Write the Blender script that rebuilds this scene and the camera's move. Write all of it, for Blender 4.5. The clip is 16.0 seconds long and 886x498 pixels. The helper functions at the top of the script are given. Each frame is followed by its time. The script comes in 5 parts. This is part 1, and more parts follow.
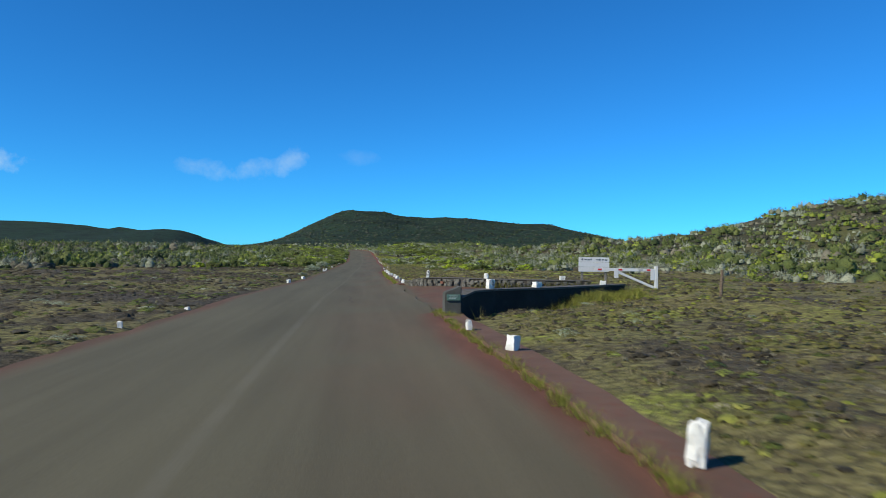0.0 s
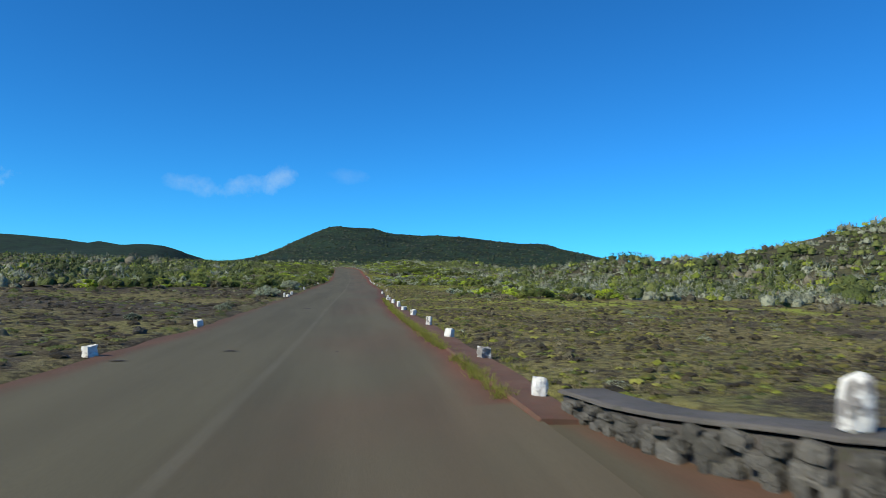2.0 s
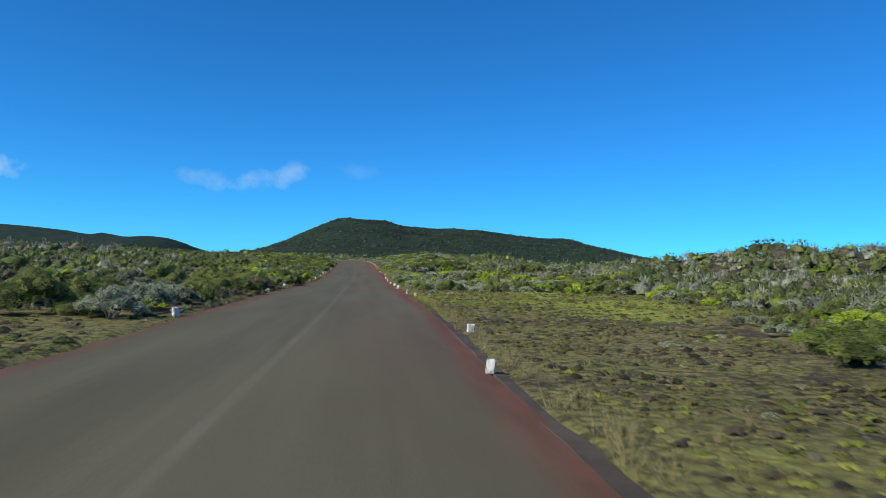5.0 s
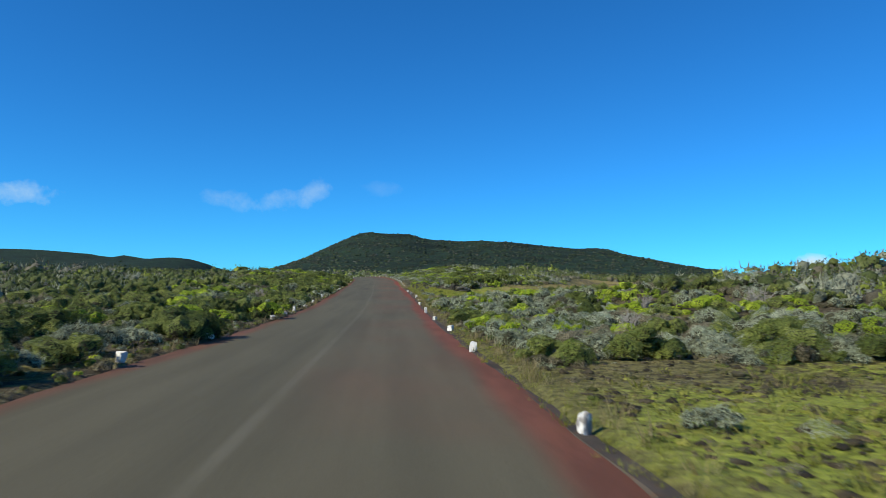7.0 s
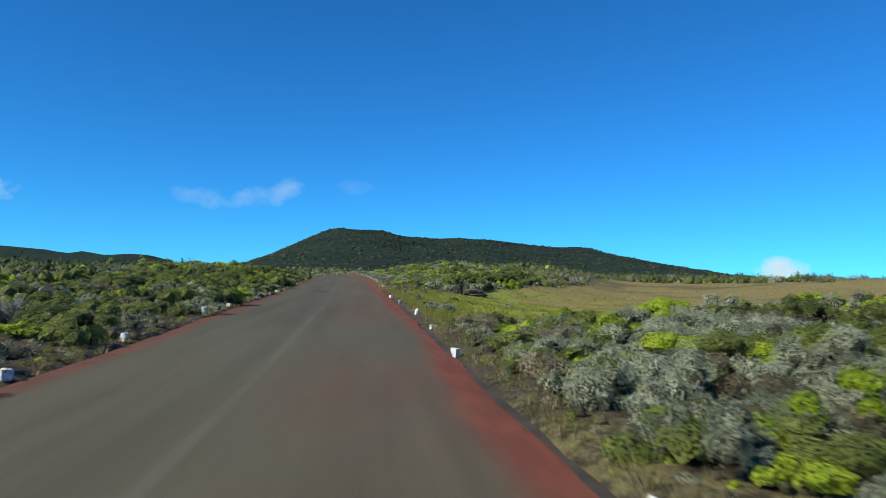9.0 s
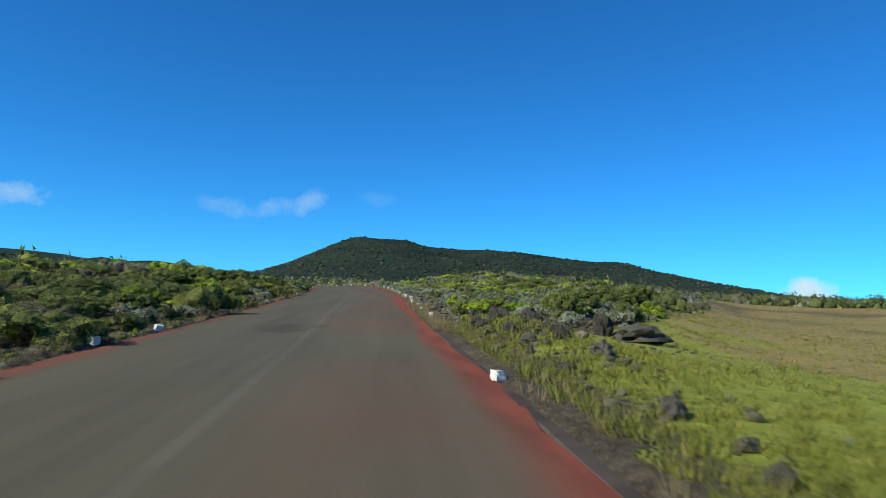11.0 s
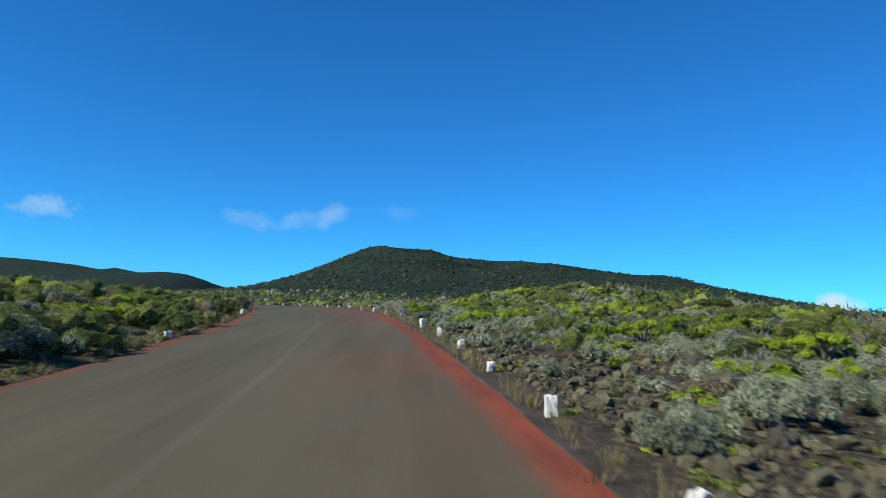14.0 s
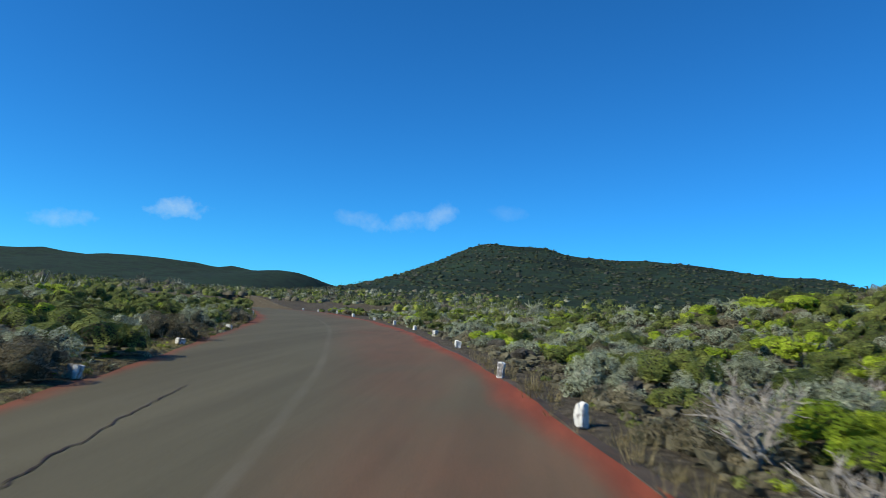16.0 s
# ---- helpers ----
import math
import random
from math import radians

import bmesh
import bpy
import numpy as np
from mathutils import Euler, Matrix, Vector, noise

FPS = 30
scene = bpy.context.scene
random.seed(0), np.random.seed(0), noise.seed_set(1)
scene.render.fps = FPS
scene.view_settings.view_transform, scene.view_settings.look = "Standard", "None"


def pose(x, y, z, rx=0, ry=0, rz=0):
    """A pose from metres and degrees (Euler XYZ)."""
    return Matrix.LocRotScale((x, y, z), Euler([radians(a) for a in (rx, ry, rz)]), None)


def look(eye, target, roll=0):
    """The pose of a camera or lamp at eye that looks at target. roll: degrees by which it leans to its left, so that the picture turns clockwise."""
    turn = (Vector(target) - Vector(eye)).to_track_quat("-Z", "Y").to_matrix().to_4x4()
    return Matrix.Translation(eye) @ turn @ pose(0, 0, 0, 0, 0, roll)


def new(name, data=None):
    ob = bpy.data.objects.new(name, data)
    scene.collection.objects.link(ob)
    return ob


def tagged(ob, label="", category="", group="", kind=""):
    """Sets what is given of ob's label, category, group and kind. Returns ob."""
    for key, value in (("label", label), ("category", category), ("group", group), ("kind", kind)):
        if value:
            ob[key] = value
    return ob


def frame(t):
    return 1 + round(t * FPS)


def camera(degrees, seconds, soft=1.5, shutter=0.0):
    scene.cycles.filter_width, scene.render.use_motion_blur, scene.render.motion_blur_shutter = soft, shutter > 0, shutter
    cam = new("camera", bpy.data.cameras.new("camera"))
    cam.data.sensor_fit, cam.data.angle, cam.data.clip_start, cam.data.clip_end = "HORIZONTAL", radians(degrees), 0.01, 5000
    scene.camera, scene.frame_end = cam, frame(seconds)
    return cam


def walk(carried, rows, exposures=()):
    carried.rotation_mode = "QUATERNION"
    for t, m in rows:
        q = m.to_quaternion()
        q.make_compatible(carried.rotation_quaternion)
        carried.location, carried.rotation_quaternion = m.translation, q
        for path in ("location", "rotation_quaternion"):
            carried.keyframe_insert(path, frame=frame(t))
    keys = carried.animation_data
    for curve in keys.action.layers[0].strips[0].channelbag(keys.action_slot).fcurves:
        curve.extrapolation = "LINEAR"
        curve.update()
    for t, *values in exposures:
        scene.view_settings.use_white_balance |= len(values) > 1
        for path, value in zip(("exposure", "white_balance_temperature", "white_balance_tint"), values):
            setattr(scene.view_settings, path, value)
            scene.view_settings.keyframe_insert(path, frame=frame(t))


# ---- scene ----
cam = camera(64.67, 16.0, soft=0.6, shutter=0.14)
PATH = [
    (0, look((0.163, -0.577, 1.447), (1.257, 9.362, 1.534), 0.92)),
    (0.5, look((0.155, 5.878, 1.418), (1.096, 15.833, 1.553), 1.97)),
    (1, look((0.145, 12.347, 1.385), (1.263, 22.283, 1.556), 0.59)),
    (1.5, look((0.120, 18.846, 1.336), (1.529, 28.746, 1.458), 0.80)),
    (2, look((0.069, 25.394, 1.255), (1.329, 35.307, 1.630), 1.72)),
    (2.5, look((0.003, 32.007, 1.183), (1.086, 41.946, 1.386), 6.03)),
    (3, look((0.011, 38.664, 1.151), (1.038, 48.611, 1.219), 2.40)),
    (3.5, look((0.036, 45.359, 1.089), (1.044, 55.307, 1.221), 1.91)),
    (4, look((0.103, 52.037, 1.039), (1.464, 61.942, 1.245), 2.09)),
    (4.2, look((0.166, 54.799, 1.025), (1.301, 64.730, 1.314), 2.03)),
    (6.3, look((0.856, 82.802, 1.231), (1.986, 92.732, 1.570), 2.49)),
    (6.5, look((0.860, 85.470, 1.253), (2.039, 95.392, 1.669), 1.18)),
    (7, look((0.809, 92.611, 1.243), (1.580, 102.568, 1.758), 0.88)),
    (7.5, look((0.824, 99.758, 1.230), (1.614, 109.711, 1.795), 1.07)),
    (8, look((0.846, 106.880, 1.190), (1.930, 116.809, 1.683), 1.33)),
    (8.2, look((0.875, 109.663, 1.202), (2.058, 119.583, 1.651), 1.32)),
    (10.5, look((1.066, 141.186, 1.581), (2.086, 151.109, 2.275), 1.58)),
    (11, look((0.989, 148.466, 1.675), (1.832, 158.406, 2.370), 2.48)),
    (11.5, look((0.903, 155.743, 1.806), (1.536, 165.681, 2.719), 1.79)),
    (12, look((0.863, 163.013, 1.985), (1.393, 172.954, 2.931), 1.68)),
    (12.5, look((0.843, 170.250, 2.181), (1.585, 180.186, 3.037), 1.63)),
    (13, look((0.805, 177.439, 2.388), (1.401, 187.381, 3.283), 1.50)),
    (13.5, look((0.716, 184.594, 2.638), (1.521, 194.528, 3.459), 1.15)),
    (14, look((0.551, 191.781, 2.867), (1.079, 201.729, 3.741), 2.89)),
    (14.5, look((0.293, 198.950, 3.085), (0.370, 208.916, 3.906), 3.01)),
    (15, look((-0.086, 206.070, 3.304), (-0.366, 216.029, 4.168), 2.34)),
    (15.5, look((-0.771, 213.183, 3.528), (-1.284, 223.136, 4.355), 3.75)),
    (16, look((-1.658, 220.277, 3.733), (-2.664, 230.195, 4.527), 3.87)),
]

walk(cam, PATH)

# ---- sky and sun ----
SUN_AZ, SUN_EL = math.radians(-116), math.radians(36)   # from +y towards +x; height over the horizon
world = bpy.data.worlds.new("world")
scene.world = world
world.use_nodes = True
WN, WL = world.node_tree.nodes, world.node_tree.links
background = WN["Background"]
sky = WN.new("ShaderNodeTexSky")
sky.sky_type = "NISHITA"
sky.sun_disc = False
sky.sun_elevation, sky.sun_rotation = SUN_EL, SUN_AZ
sky.altitude, sky.air_density, sky.dust_density, sky.ozone_density = 2300, 1.0, 0.0, 4.0
deep = WN.new("ShaderNodeMix")
deep.data_type, deep.blend_type = "RGBA", "MULTIPLY"
deep.inputs[0].default_value = 1.0
deep.inputs[7].default_value = (0.20, 0.95, 1.52, 1)
WL.new(sky.outputs[0], deep.inputs[6])


def wmath(op, a, b=None):
    n = WN.new("ShaderNodeMath")
    n.operation = op
    for i, v in enumerate((a, b)):
        if v is None:
            continue
        if isinstance(v, (int, float)):
            n.inputs[i].default_value = v
        else:
            WL.new(v, n.inputs[i])
    return n.outputs[0]


coord = WN.new("ShaderNodeTexCoord")
sep = WN.new("ShaderNodeSeparateXYZ")
WL.new(coord.outputs["Generated"], sep.inputs[0])
ahead = wmath("MAXIMUM", sep.outputs[1], 0.01)
azim, elev = wmath("DIVIDE", sep.outputs[0], ahead), wmath("DIVIDE", sep.outputs[2], ahead)
puff = WN.new("ShaderNodeTexNoise")
puff.inputs["Scale"].default_value, puff.inputs["Detail"].default_value, puff.inputs["Roughness"].default_value = 26, 6, 0.65
WL.new(coord.outputs["Generated"], puff.inputs["Vector"])
cloud_sum = None
# small fair-weather clouds low over the hills: azimuth, elevation, half width, half height, strength, slant
for ca, ce, cw, ch, cs, cl in ((-0.506, 0.117, 0.055, 0.020, 0.42, 0.0), (-0.225, 0.117, 0.060, 0.016, 0.20, -0.1), (-0.165, 0.115, 0.05, 0.017, 0.24, 0.1),
                               (-0.110, 0.126, 0.030, 0.020, 0.27, 0.45), (0.640, 0.032, 0.042, 0.022, 1.0, 0.0), (-0.69, 0.094, 0.075, 0.016, 0.24, 0.0),
                               (-0.02, 0.135, 0.04, 0.012, 0.08, 0.0)):
    dx = wmath("DIVIDE", wmath("SUBTRACT", azim, ca), cw)
    lean = wmath("MULTIPLY", wmath("SUBTRACT", azim, ca), cl)
    dy = wmath("DIVIDE", wmath("SUBTRACT", wmath("SUBTRACT", elev, ce), lean), ch)
    r2 = wmath("ADD", wmath("MULTIPLY", dx, dx), wmath("MULTIPLY", dy, dy))
    m = wmath("ADD", wmath("SUBTRACT", 0.62 + 0.33 * (cs > 0.9), wmath("MULTIPLY", r2, 0.75)), wmath("MULTIPLY", wmath("SUBTRACT", puff.outputs[0], 0.5), 3.0))
    m = wmath("MULTIPLY", wmath("MINIMUM", wmath("MAXIMUM", m, 0.0), 1.0), wmath("MINIMUM", wmath("MAXIMUM", wmath("SUBTRACT", 2.2, r2), 0.0), 1.0))
    m = wmath("MULTIPLY", m, cs)
    cloud_sum = m if cloud_sum is None else wmath("MAXIMUM", cloud_sum, m)
cover = WN.new("ShaderNodeMix")
cover.data_type = "RGBA"
cover.inputs[7].default_value = (6.3, 7.9, 8.4, 1)
WL.new(cloud_sum, cover.inputs[0])
WL.new(deep.outputs[2], cover.inputs[6])
WL.new(cover.outputs[2], background.inputs[0])
background.inputs[1].default_value = 0.102

sun_data = bpy.data.lights.new("sun", "SUN")
sun_data.energy, sun_data.angle, sun_data.color = 5.3, math.radians(0.55), (1.0, 0.91, 0.75)
sun = new("sun", sun_data)
sun_dir = Vector((math.sin(SUN_AZ) * math.cos(SUN_EL), math.cos(SUN_AZ) * math.cos(SUN_EL), math.sin(SUN_EL)))
sun.matrix_world = look(sun_dir * 400, (0, 0, 0))


# ---- materials ----
class Mat:
    """A node material with a few short-hands."""

    def __init__(self, name, rough=0.9, spec=0.3):
        self.m = bpy.data.materials.new(name)
        self.m.use_nodes = True
        self.n, self.l = self.m.node_tree.nodes, self.m.node_tree.links
        self.b = self.n["Principled BSDF"]
        self.b.inputs["Roughness"].default_value = rough
        self.b.inputs["Specular IOR Level"].default_value = spec
        self.pos = self.n.new("ShaderNodeNewGeometry").outputs["Position"]

    def set(self, sock, v):
        if isinstance(v, (int, float)):
            sock.default_value = v
        elif isinstance(v, tuple):
            sock.default_value = (*v, 1) if len(v) == 3 else v
        else:
            self.l.new(v, sock)

    def noise(self, scale, detail=4, rough=0.6, vec=None):
        t = self.n.new("ShaderNodeTexNoise")
        t.inputs["Scale"].default_value, t.inputs["Detail"].default_value, t.inputs["Roughness"].default_value = scale, detail, rough
        self.l.new(vec or self.pos, t.inputs["Vector"])
        return t.outputs[0]

    def stretch(self, sx, sy, sz):
        v = self.n.new("ShaderNodeVectorMath")
        v.operation = "MULTIPLY"
        v.inputs[1].default_value = (sx, sy, sz)
        self.l.new(self.pos, v.inputs[0])
        return v.outputs[0]

    def object_pos(self):
        return self.n.new("ShaderNodeTexCoord").outputs["Object"]

    def voronoi(self, scale, feature="F1", vec=None):
        t = self.n.new("ShaderNodeTexVoronoi")
        t.feature = feature
        t.inputs["Scale"].default_value = scale
        self.l.new(vec or self.pos, t.inputs["Vector"])
        return t.outputs[0]

    def ramp(self, fac, lo, hi, a=0.0, b=1.0):
        t = self.n.new("ShaderNodeMapRange")
        t.interpolation_type = "SMOOTHSTEP"
        self.set(t.inputs[0], fac)
        for i, v in enumerate((lo, hi, a, b)):
            t.inputs[i + 1].default_value = v
        return t.outputs[0]

    def math(self, op, a, b=0.0):
        t = self.n.new("ShaderNodeMath")
        t.operation = op
        self.set(t.inputs[0], a)
        self.set(t.inputs[1], b)
        return t.outputs[0]

    def mix(self, fac, a, b, blend="MIX"):
        t = self.n.new("ShaderNodeMix")
        t.data_type, t.blend_type = "RGBA", blend
        self.set(t.inputs[0], fac)
        self.set(t.inputs[6], a)
        self.set(t.inputs[7], b)
        return t.outputs[2]

    def attr(self, name):
        t = self.n.new("ShaderNodeAttribute")
        t.attribute_name = name
        return t.outputs["Fac"]

    def random(self):
        return self.n.new("ShaderNodeObjectInfo").outputs["Random"]

    def island(self):
        return self.n.new("ShaderNodeNewGeometry").outputs["Random Per Island"]

    def colour(self, c):
        self.set(self.b.inputs["Base Color"], c)
        return self

    def bump(self, h, strength=0.5, dist=0.02):
        t = self.n.new("ShaderNodeBump")
        t.inputs["Strength"].default_value, t.inputs["Distance"].default_value = strength, dist
        self.l.new(h, t.inputs["Height"])
        self.l.new(t.outputs[0], self.b.inputs["Normal"])
        return self


def m_road():
    k = Mat("road_asphalt", 0.88, 0.2)
    s = k.attr("across")                       # metres from the middle of the road
    big, mid, fine = k.noise(0.12, 3), k.noise(1.0, 4, 0.55, k.stretch(0.7, 0.10, 1)), k.noise(60, 3, 0.7)
    streak = k.noise(1.0, 4, 0.6, k.stretch(1.6, 0.05, 1))
    grey = k.mix(k.ramp(mid, 0.3, 0.7), (0.084, 0.078, 0.048), (0.110, 0.102, 0.063))
    grey = k.mix(k.ramp(streak, 0.35, 0.75, 0, 0.55), grey, (0.138, 0.128, 0.079))
    up_road = k.ramp(k.attr("along"), 60, 190)
    red = k.mix(k.ramp(k.noise(3.0, 5, 0.6, k.stretch(1.0, 0.22, 1.0)), 0.3, 0.7), k.mix(up_road, (0.105, 0.044, 0.028), (0.180, 0.040, 0.020)), k.mix(up_road, (0.155, 0.066, 0.042), (0.285, 0.066, 0.032)))
    wob = k.math("ADD", k.math("MULTIPLY", k.math("SUBTRACT", k.noise(1.0, 3, 0.5, k.stretch(0.5, 0.09, 1)), 0.5), 1.2), k.math("MULTIPLY", k.math("SUBTRACT", k.noise(14, 3, 0.6, k.stretch(1.0, 0.25, 1.0)), 0.5), 0.10))
    rgt = k.ramp(k.math("ADD", s, wob), 2.42, 3.0)
    lft = k.ramp(k.math("ADD", k.math("MULTIPLY", s, -1.0), wob), 2.6, 3.1)
    lane = k.math("MULTIPLY", k.ramp(k.math("ADD", s, wob), -0.4, 1.4, 0, 1), k.ramp(big, 0.35, 0.65, 0.0, 0.24))
    redness = k.math("MAXIMUM", k.math("MAXIMUM", k.math("MULTIPLY", rgt, 0.95), k.math("MULTIPLY", lft, 0.66)), lane)
    redness = k.math("MAXIMUM", redness, k.math("MULTIPLY", k.attr("apron"), k.ramp(k.noise(0.5, 4), 0.2, 0.7, 0.40, 0.85)))
    c = k.mix(redness, grey, red)
    # worn-out middle line
    line = k.math("MULTIPLY", k.ramp(k.math("ABSOLUTE", k.math("ADD", s, -0.05)), 0.11, 0.03), k.ramp(k.noise(0.35, 5), 0.30, 0.70, 0.06, 0.22))
    c = k.mix(line, c, (0.23, 0.22, 0.175))
    # tar patches and oil spots
    spots = k.ramp(k.noise(0.42, 3, 0.5, k.stretch(1.0, 0.45, 1)), 0.70, 0.76, 0, 0.5)
    c = k.mix(spots, c, (0.05, 0.036, 0.03))
    c = k.mix(k.ramp(fine, 0.35, 0.7, 0, 0.35), c, (0.045, 0.041, 0.026))
    k.colour(c).bump(fine, 0.35, 0.01)
    return k.m


def m_ground():
    k = Mat("ground_soil_and_turf", 0.95, 0.15)
    g, yel, drk = k.attr("turf"), k.attr("yellow"), k.attr("lava")
    n1, n2, n3, n4 = k.noise(0.09, 4), k.noise(0.7, 6, 0.7), k.noise(5, 6, 0.75), k.noise(24, 5, 0.75)
    clump = k.voronoi(7.0)
    soil = k.mix(k.ramp(n2, 0.3, 0.7), (0.052, 0.043, 0.025), (0.112, 0.094, 0.055))
    soil = k.mix(k.ramp(n4, 0.45, 0.75, 0, 0.7), soil, (0.16, 0.14, 0.105))
    n5 = k.noise(70, 3, 0.7)
    turf = k.mix(k.ramp(n3, 0.3, 0.7), (0.135, 0.122, 0.044), (0.255, 0.225, 0.092))
    turf = k.mix(k.ramp(n1, 0.42, 0.68, 0, 0.6), turf, (0.185, 0.200, 0.046))
    straw = k.mix(k.ramp(n3, 0.3, 0.7), (0.260, 0.220, 0.066), (0.370, 0.300, 0.112))
    lush = k.mix(k.ramp(n3, 0.3, 0.7), (0.215, 0.275, 0.032), (0.345, 0.390, 0.060))
    lush = k.mix(k.ramp(n2, 0.5, 0.75, 0, 0.6), lush, (0.370, 0.290, 0.100))
    meadow_ = k.attr("lush")
    near_ = k.math("SUBTRACT", 1.0, k.attr("scrub"))
    rough_ = k.math("MULTIPLY", near_, k.math("SUBTRACT", 1.0, k.math("MULTIPLY", meadow_, 0.72)))
    lava = k.mix(k.ramp(n3, 0.35, 0.65), (0.040, 0.034, 0.025), (0.125, 0.110, 0.080))
    cover_ = k.ramp(k.math("ADD", k.math("MULTIPLY", k.math("SUBTRACT", n2, 0.5), 1.6), k.math("ADD", k.math("MULTIPLY", k.math("SUBTRACT", n3, 0.5), 0.9), g)), 0.35, 0.65)
    c = k.mix(cover_, soil, turf)
    c = k.mix(k.ramp(k.math("ADD", meadow_, k.math("MULTIPLY", k.math("SUBTRACT", n3, 0.5), 0.8)), 0.3, 0.6), c, lush)
    c = k.mix(k.ramp(k.math("ADD", yel, k.math("MULTIPLY", k.math("SUBTRACT", n2, 0.5), 0.9)), 0.35, 0.7), c, straw)
    c = k.mix(k.ramp(k.math("ADD", drk, k.math("MULTIPLY", k.math("SUBTRACT", n3, 0.5), 0.8)), 0.35, 0.65), c, lava)
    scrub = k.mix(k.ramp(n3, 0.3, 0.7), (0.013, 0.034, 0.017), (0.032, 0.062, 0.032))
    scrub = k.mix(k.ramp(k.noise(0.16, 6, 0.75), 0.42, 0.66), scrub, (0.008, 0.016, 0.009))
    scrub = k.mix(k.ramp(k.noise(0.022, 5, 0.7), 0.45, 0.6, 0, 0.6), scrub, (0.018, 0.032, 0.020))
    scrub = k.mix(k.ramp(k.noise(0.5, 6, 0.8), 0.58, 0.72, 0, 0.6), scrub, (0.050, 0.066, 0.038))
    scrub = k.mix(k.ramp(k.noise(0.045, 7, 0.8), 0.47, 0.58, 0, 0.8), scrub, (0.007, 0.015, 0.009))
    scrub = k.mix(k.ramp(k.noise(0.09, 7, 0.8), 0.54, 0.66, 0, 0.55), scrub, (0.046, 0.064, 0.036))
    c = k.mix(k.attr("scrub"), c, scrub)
    c = k.mix(k.math("MULTIPLY", rough_, k.ramp(k.math("ADD", clump, k.math("MULTIPLY", k.math("SUBTRACT", n3, 0.5), 0.9)), 0.45, 0.75, 0, 0.7)), c, (0.034, 0.028, 0.016))
    c = k.mix(k.math("MULTIPLY", rough_, k.ramp(k.noise(2.4, 6, 0.75), 0.52, 0.64, 0, 0.55)), c, (0.050, 0.042, 0.022))
    c = k.mix(k.math("MULTIPLY", rough_, k.ramp(n4, 0.30, 0.46, 0.65, 0)), c, (0.024, 0.019, 0.012))
    c = k.mix(k.math("MULTIPLY", rough_, k.ramp(n4, 0.56, 0.68, 0, 0.6)), c, (0.36, 0.32, 0.20))
    c = k.mix(k.math("MULTIPLY", near_, k.ramp(n5, 0.56, 0.70, 0, 0.4)), c, (0.40, 0.36, 0.22))
    h = k.math("SUBTRACT", k.math("ADD", k.math("MULTIPLY", n3, 0.7), k.math("MULTIPLY", n4, 0.4)), k.math("MULTIPLY", clump, 0.5))
    k.colour(c).bump(h, 0.9, 0.09)
    return k.m


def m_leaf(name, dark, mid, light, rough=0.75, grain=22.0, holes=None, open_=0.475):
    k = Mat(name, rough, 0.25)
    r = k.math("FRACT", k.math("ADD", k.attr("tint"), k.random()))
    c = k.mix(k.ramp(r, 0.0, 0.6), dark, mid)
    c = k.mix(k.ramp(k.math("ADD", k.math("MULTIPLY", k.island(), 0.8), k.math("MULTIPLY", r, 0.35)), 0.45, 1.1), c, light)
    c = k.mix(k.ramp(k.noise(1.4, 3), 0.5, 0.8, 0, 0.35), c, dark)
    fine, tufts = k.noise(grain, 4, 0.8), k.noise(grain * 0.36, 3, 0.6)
    # low spots of the grain near-black: shade between leaves, put into the colour
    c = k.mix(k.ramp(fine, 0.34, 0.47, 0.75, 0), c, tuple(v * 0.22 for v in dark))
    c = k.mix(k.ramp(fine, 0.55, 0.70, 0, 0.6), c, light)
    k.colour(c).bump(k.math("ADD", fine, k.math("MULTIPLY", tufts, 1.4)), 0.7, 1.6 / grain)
    thin = k.n.new("ShaderNodeBsdfTranslucent")
    k.set(thin.inputs[0], c)
    both = k.n.new("ShaderNodeMixShader")
    both.inputs[0].default_value = 0.12
    k.l.new(k.b.outputs[0], both.inputs[1])
    k.l.new(thin.outputs[0], both.inputs[2])
    last = both.outputs[0]
    if holes:           # gaps between the leaves
        gap = k.n.new("ShaderNodeMixShader")
        k.l.new(k.ramp(k.noise(1.0, 3, 0.65, k.stretch(*(grain * a for a in holes))), open_, open_ + 0.03, 1, 0), gap.inputs[0])
        k.l.new(last, gap.inputs[1])
        k.l.new(k.n.new("ShaderNodeBsdfTransparent").outputs[0], gap.inputs[2])
        last = gap.outputs[0]
    k.l.new(last, k.n["Material Output"].inputs[0])
    return k.m


def m_bark(name, a, b):
    k = Mat(name, 0.9, 0.2)
    n = k.noise(14, 4)
    k.colour(k.mix(k.ramp(n, 0.3, 0.7), a, b)).bump(n, 0.5, 0.01)
    return k.m


def m_rock(name, a, b, c):
    k = Mat(name, 0.92, 0.25)
    n1, n2 = k.noise(2.2, 5, 0.65), k.noise(22, 5, 0.7)
    col = k.mix(k.ramp(n1, 0.3, 0.7), a, b)
    col = k.mix(k.ramp(k.math("ADD", k.random(), k.math("MULTIPLY", k.island(), 0.6)), 0.5, 1.6, 0, 0.75), col, c)
    col = k.mix(k.ramp(n2, 0.55, 0.75, 0, 0.6), col, (0.21, 0.20, 0.13))
    pits = k.noise(8.0, 6, 0.75)
    # crevice shade painted in: the colour darkens where the bump is low
    col = k.mix(k.ramp(pits, 0.34, 0.48, 0.5, 0), col, tuple(v * 0.35 for v in a))
    k.colour(col).bump(k.math("ADD", k.math("ADD", n2, n1), pits), 1.0, 0.05)
    return k.m


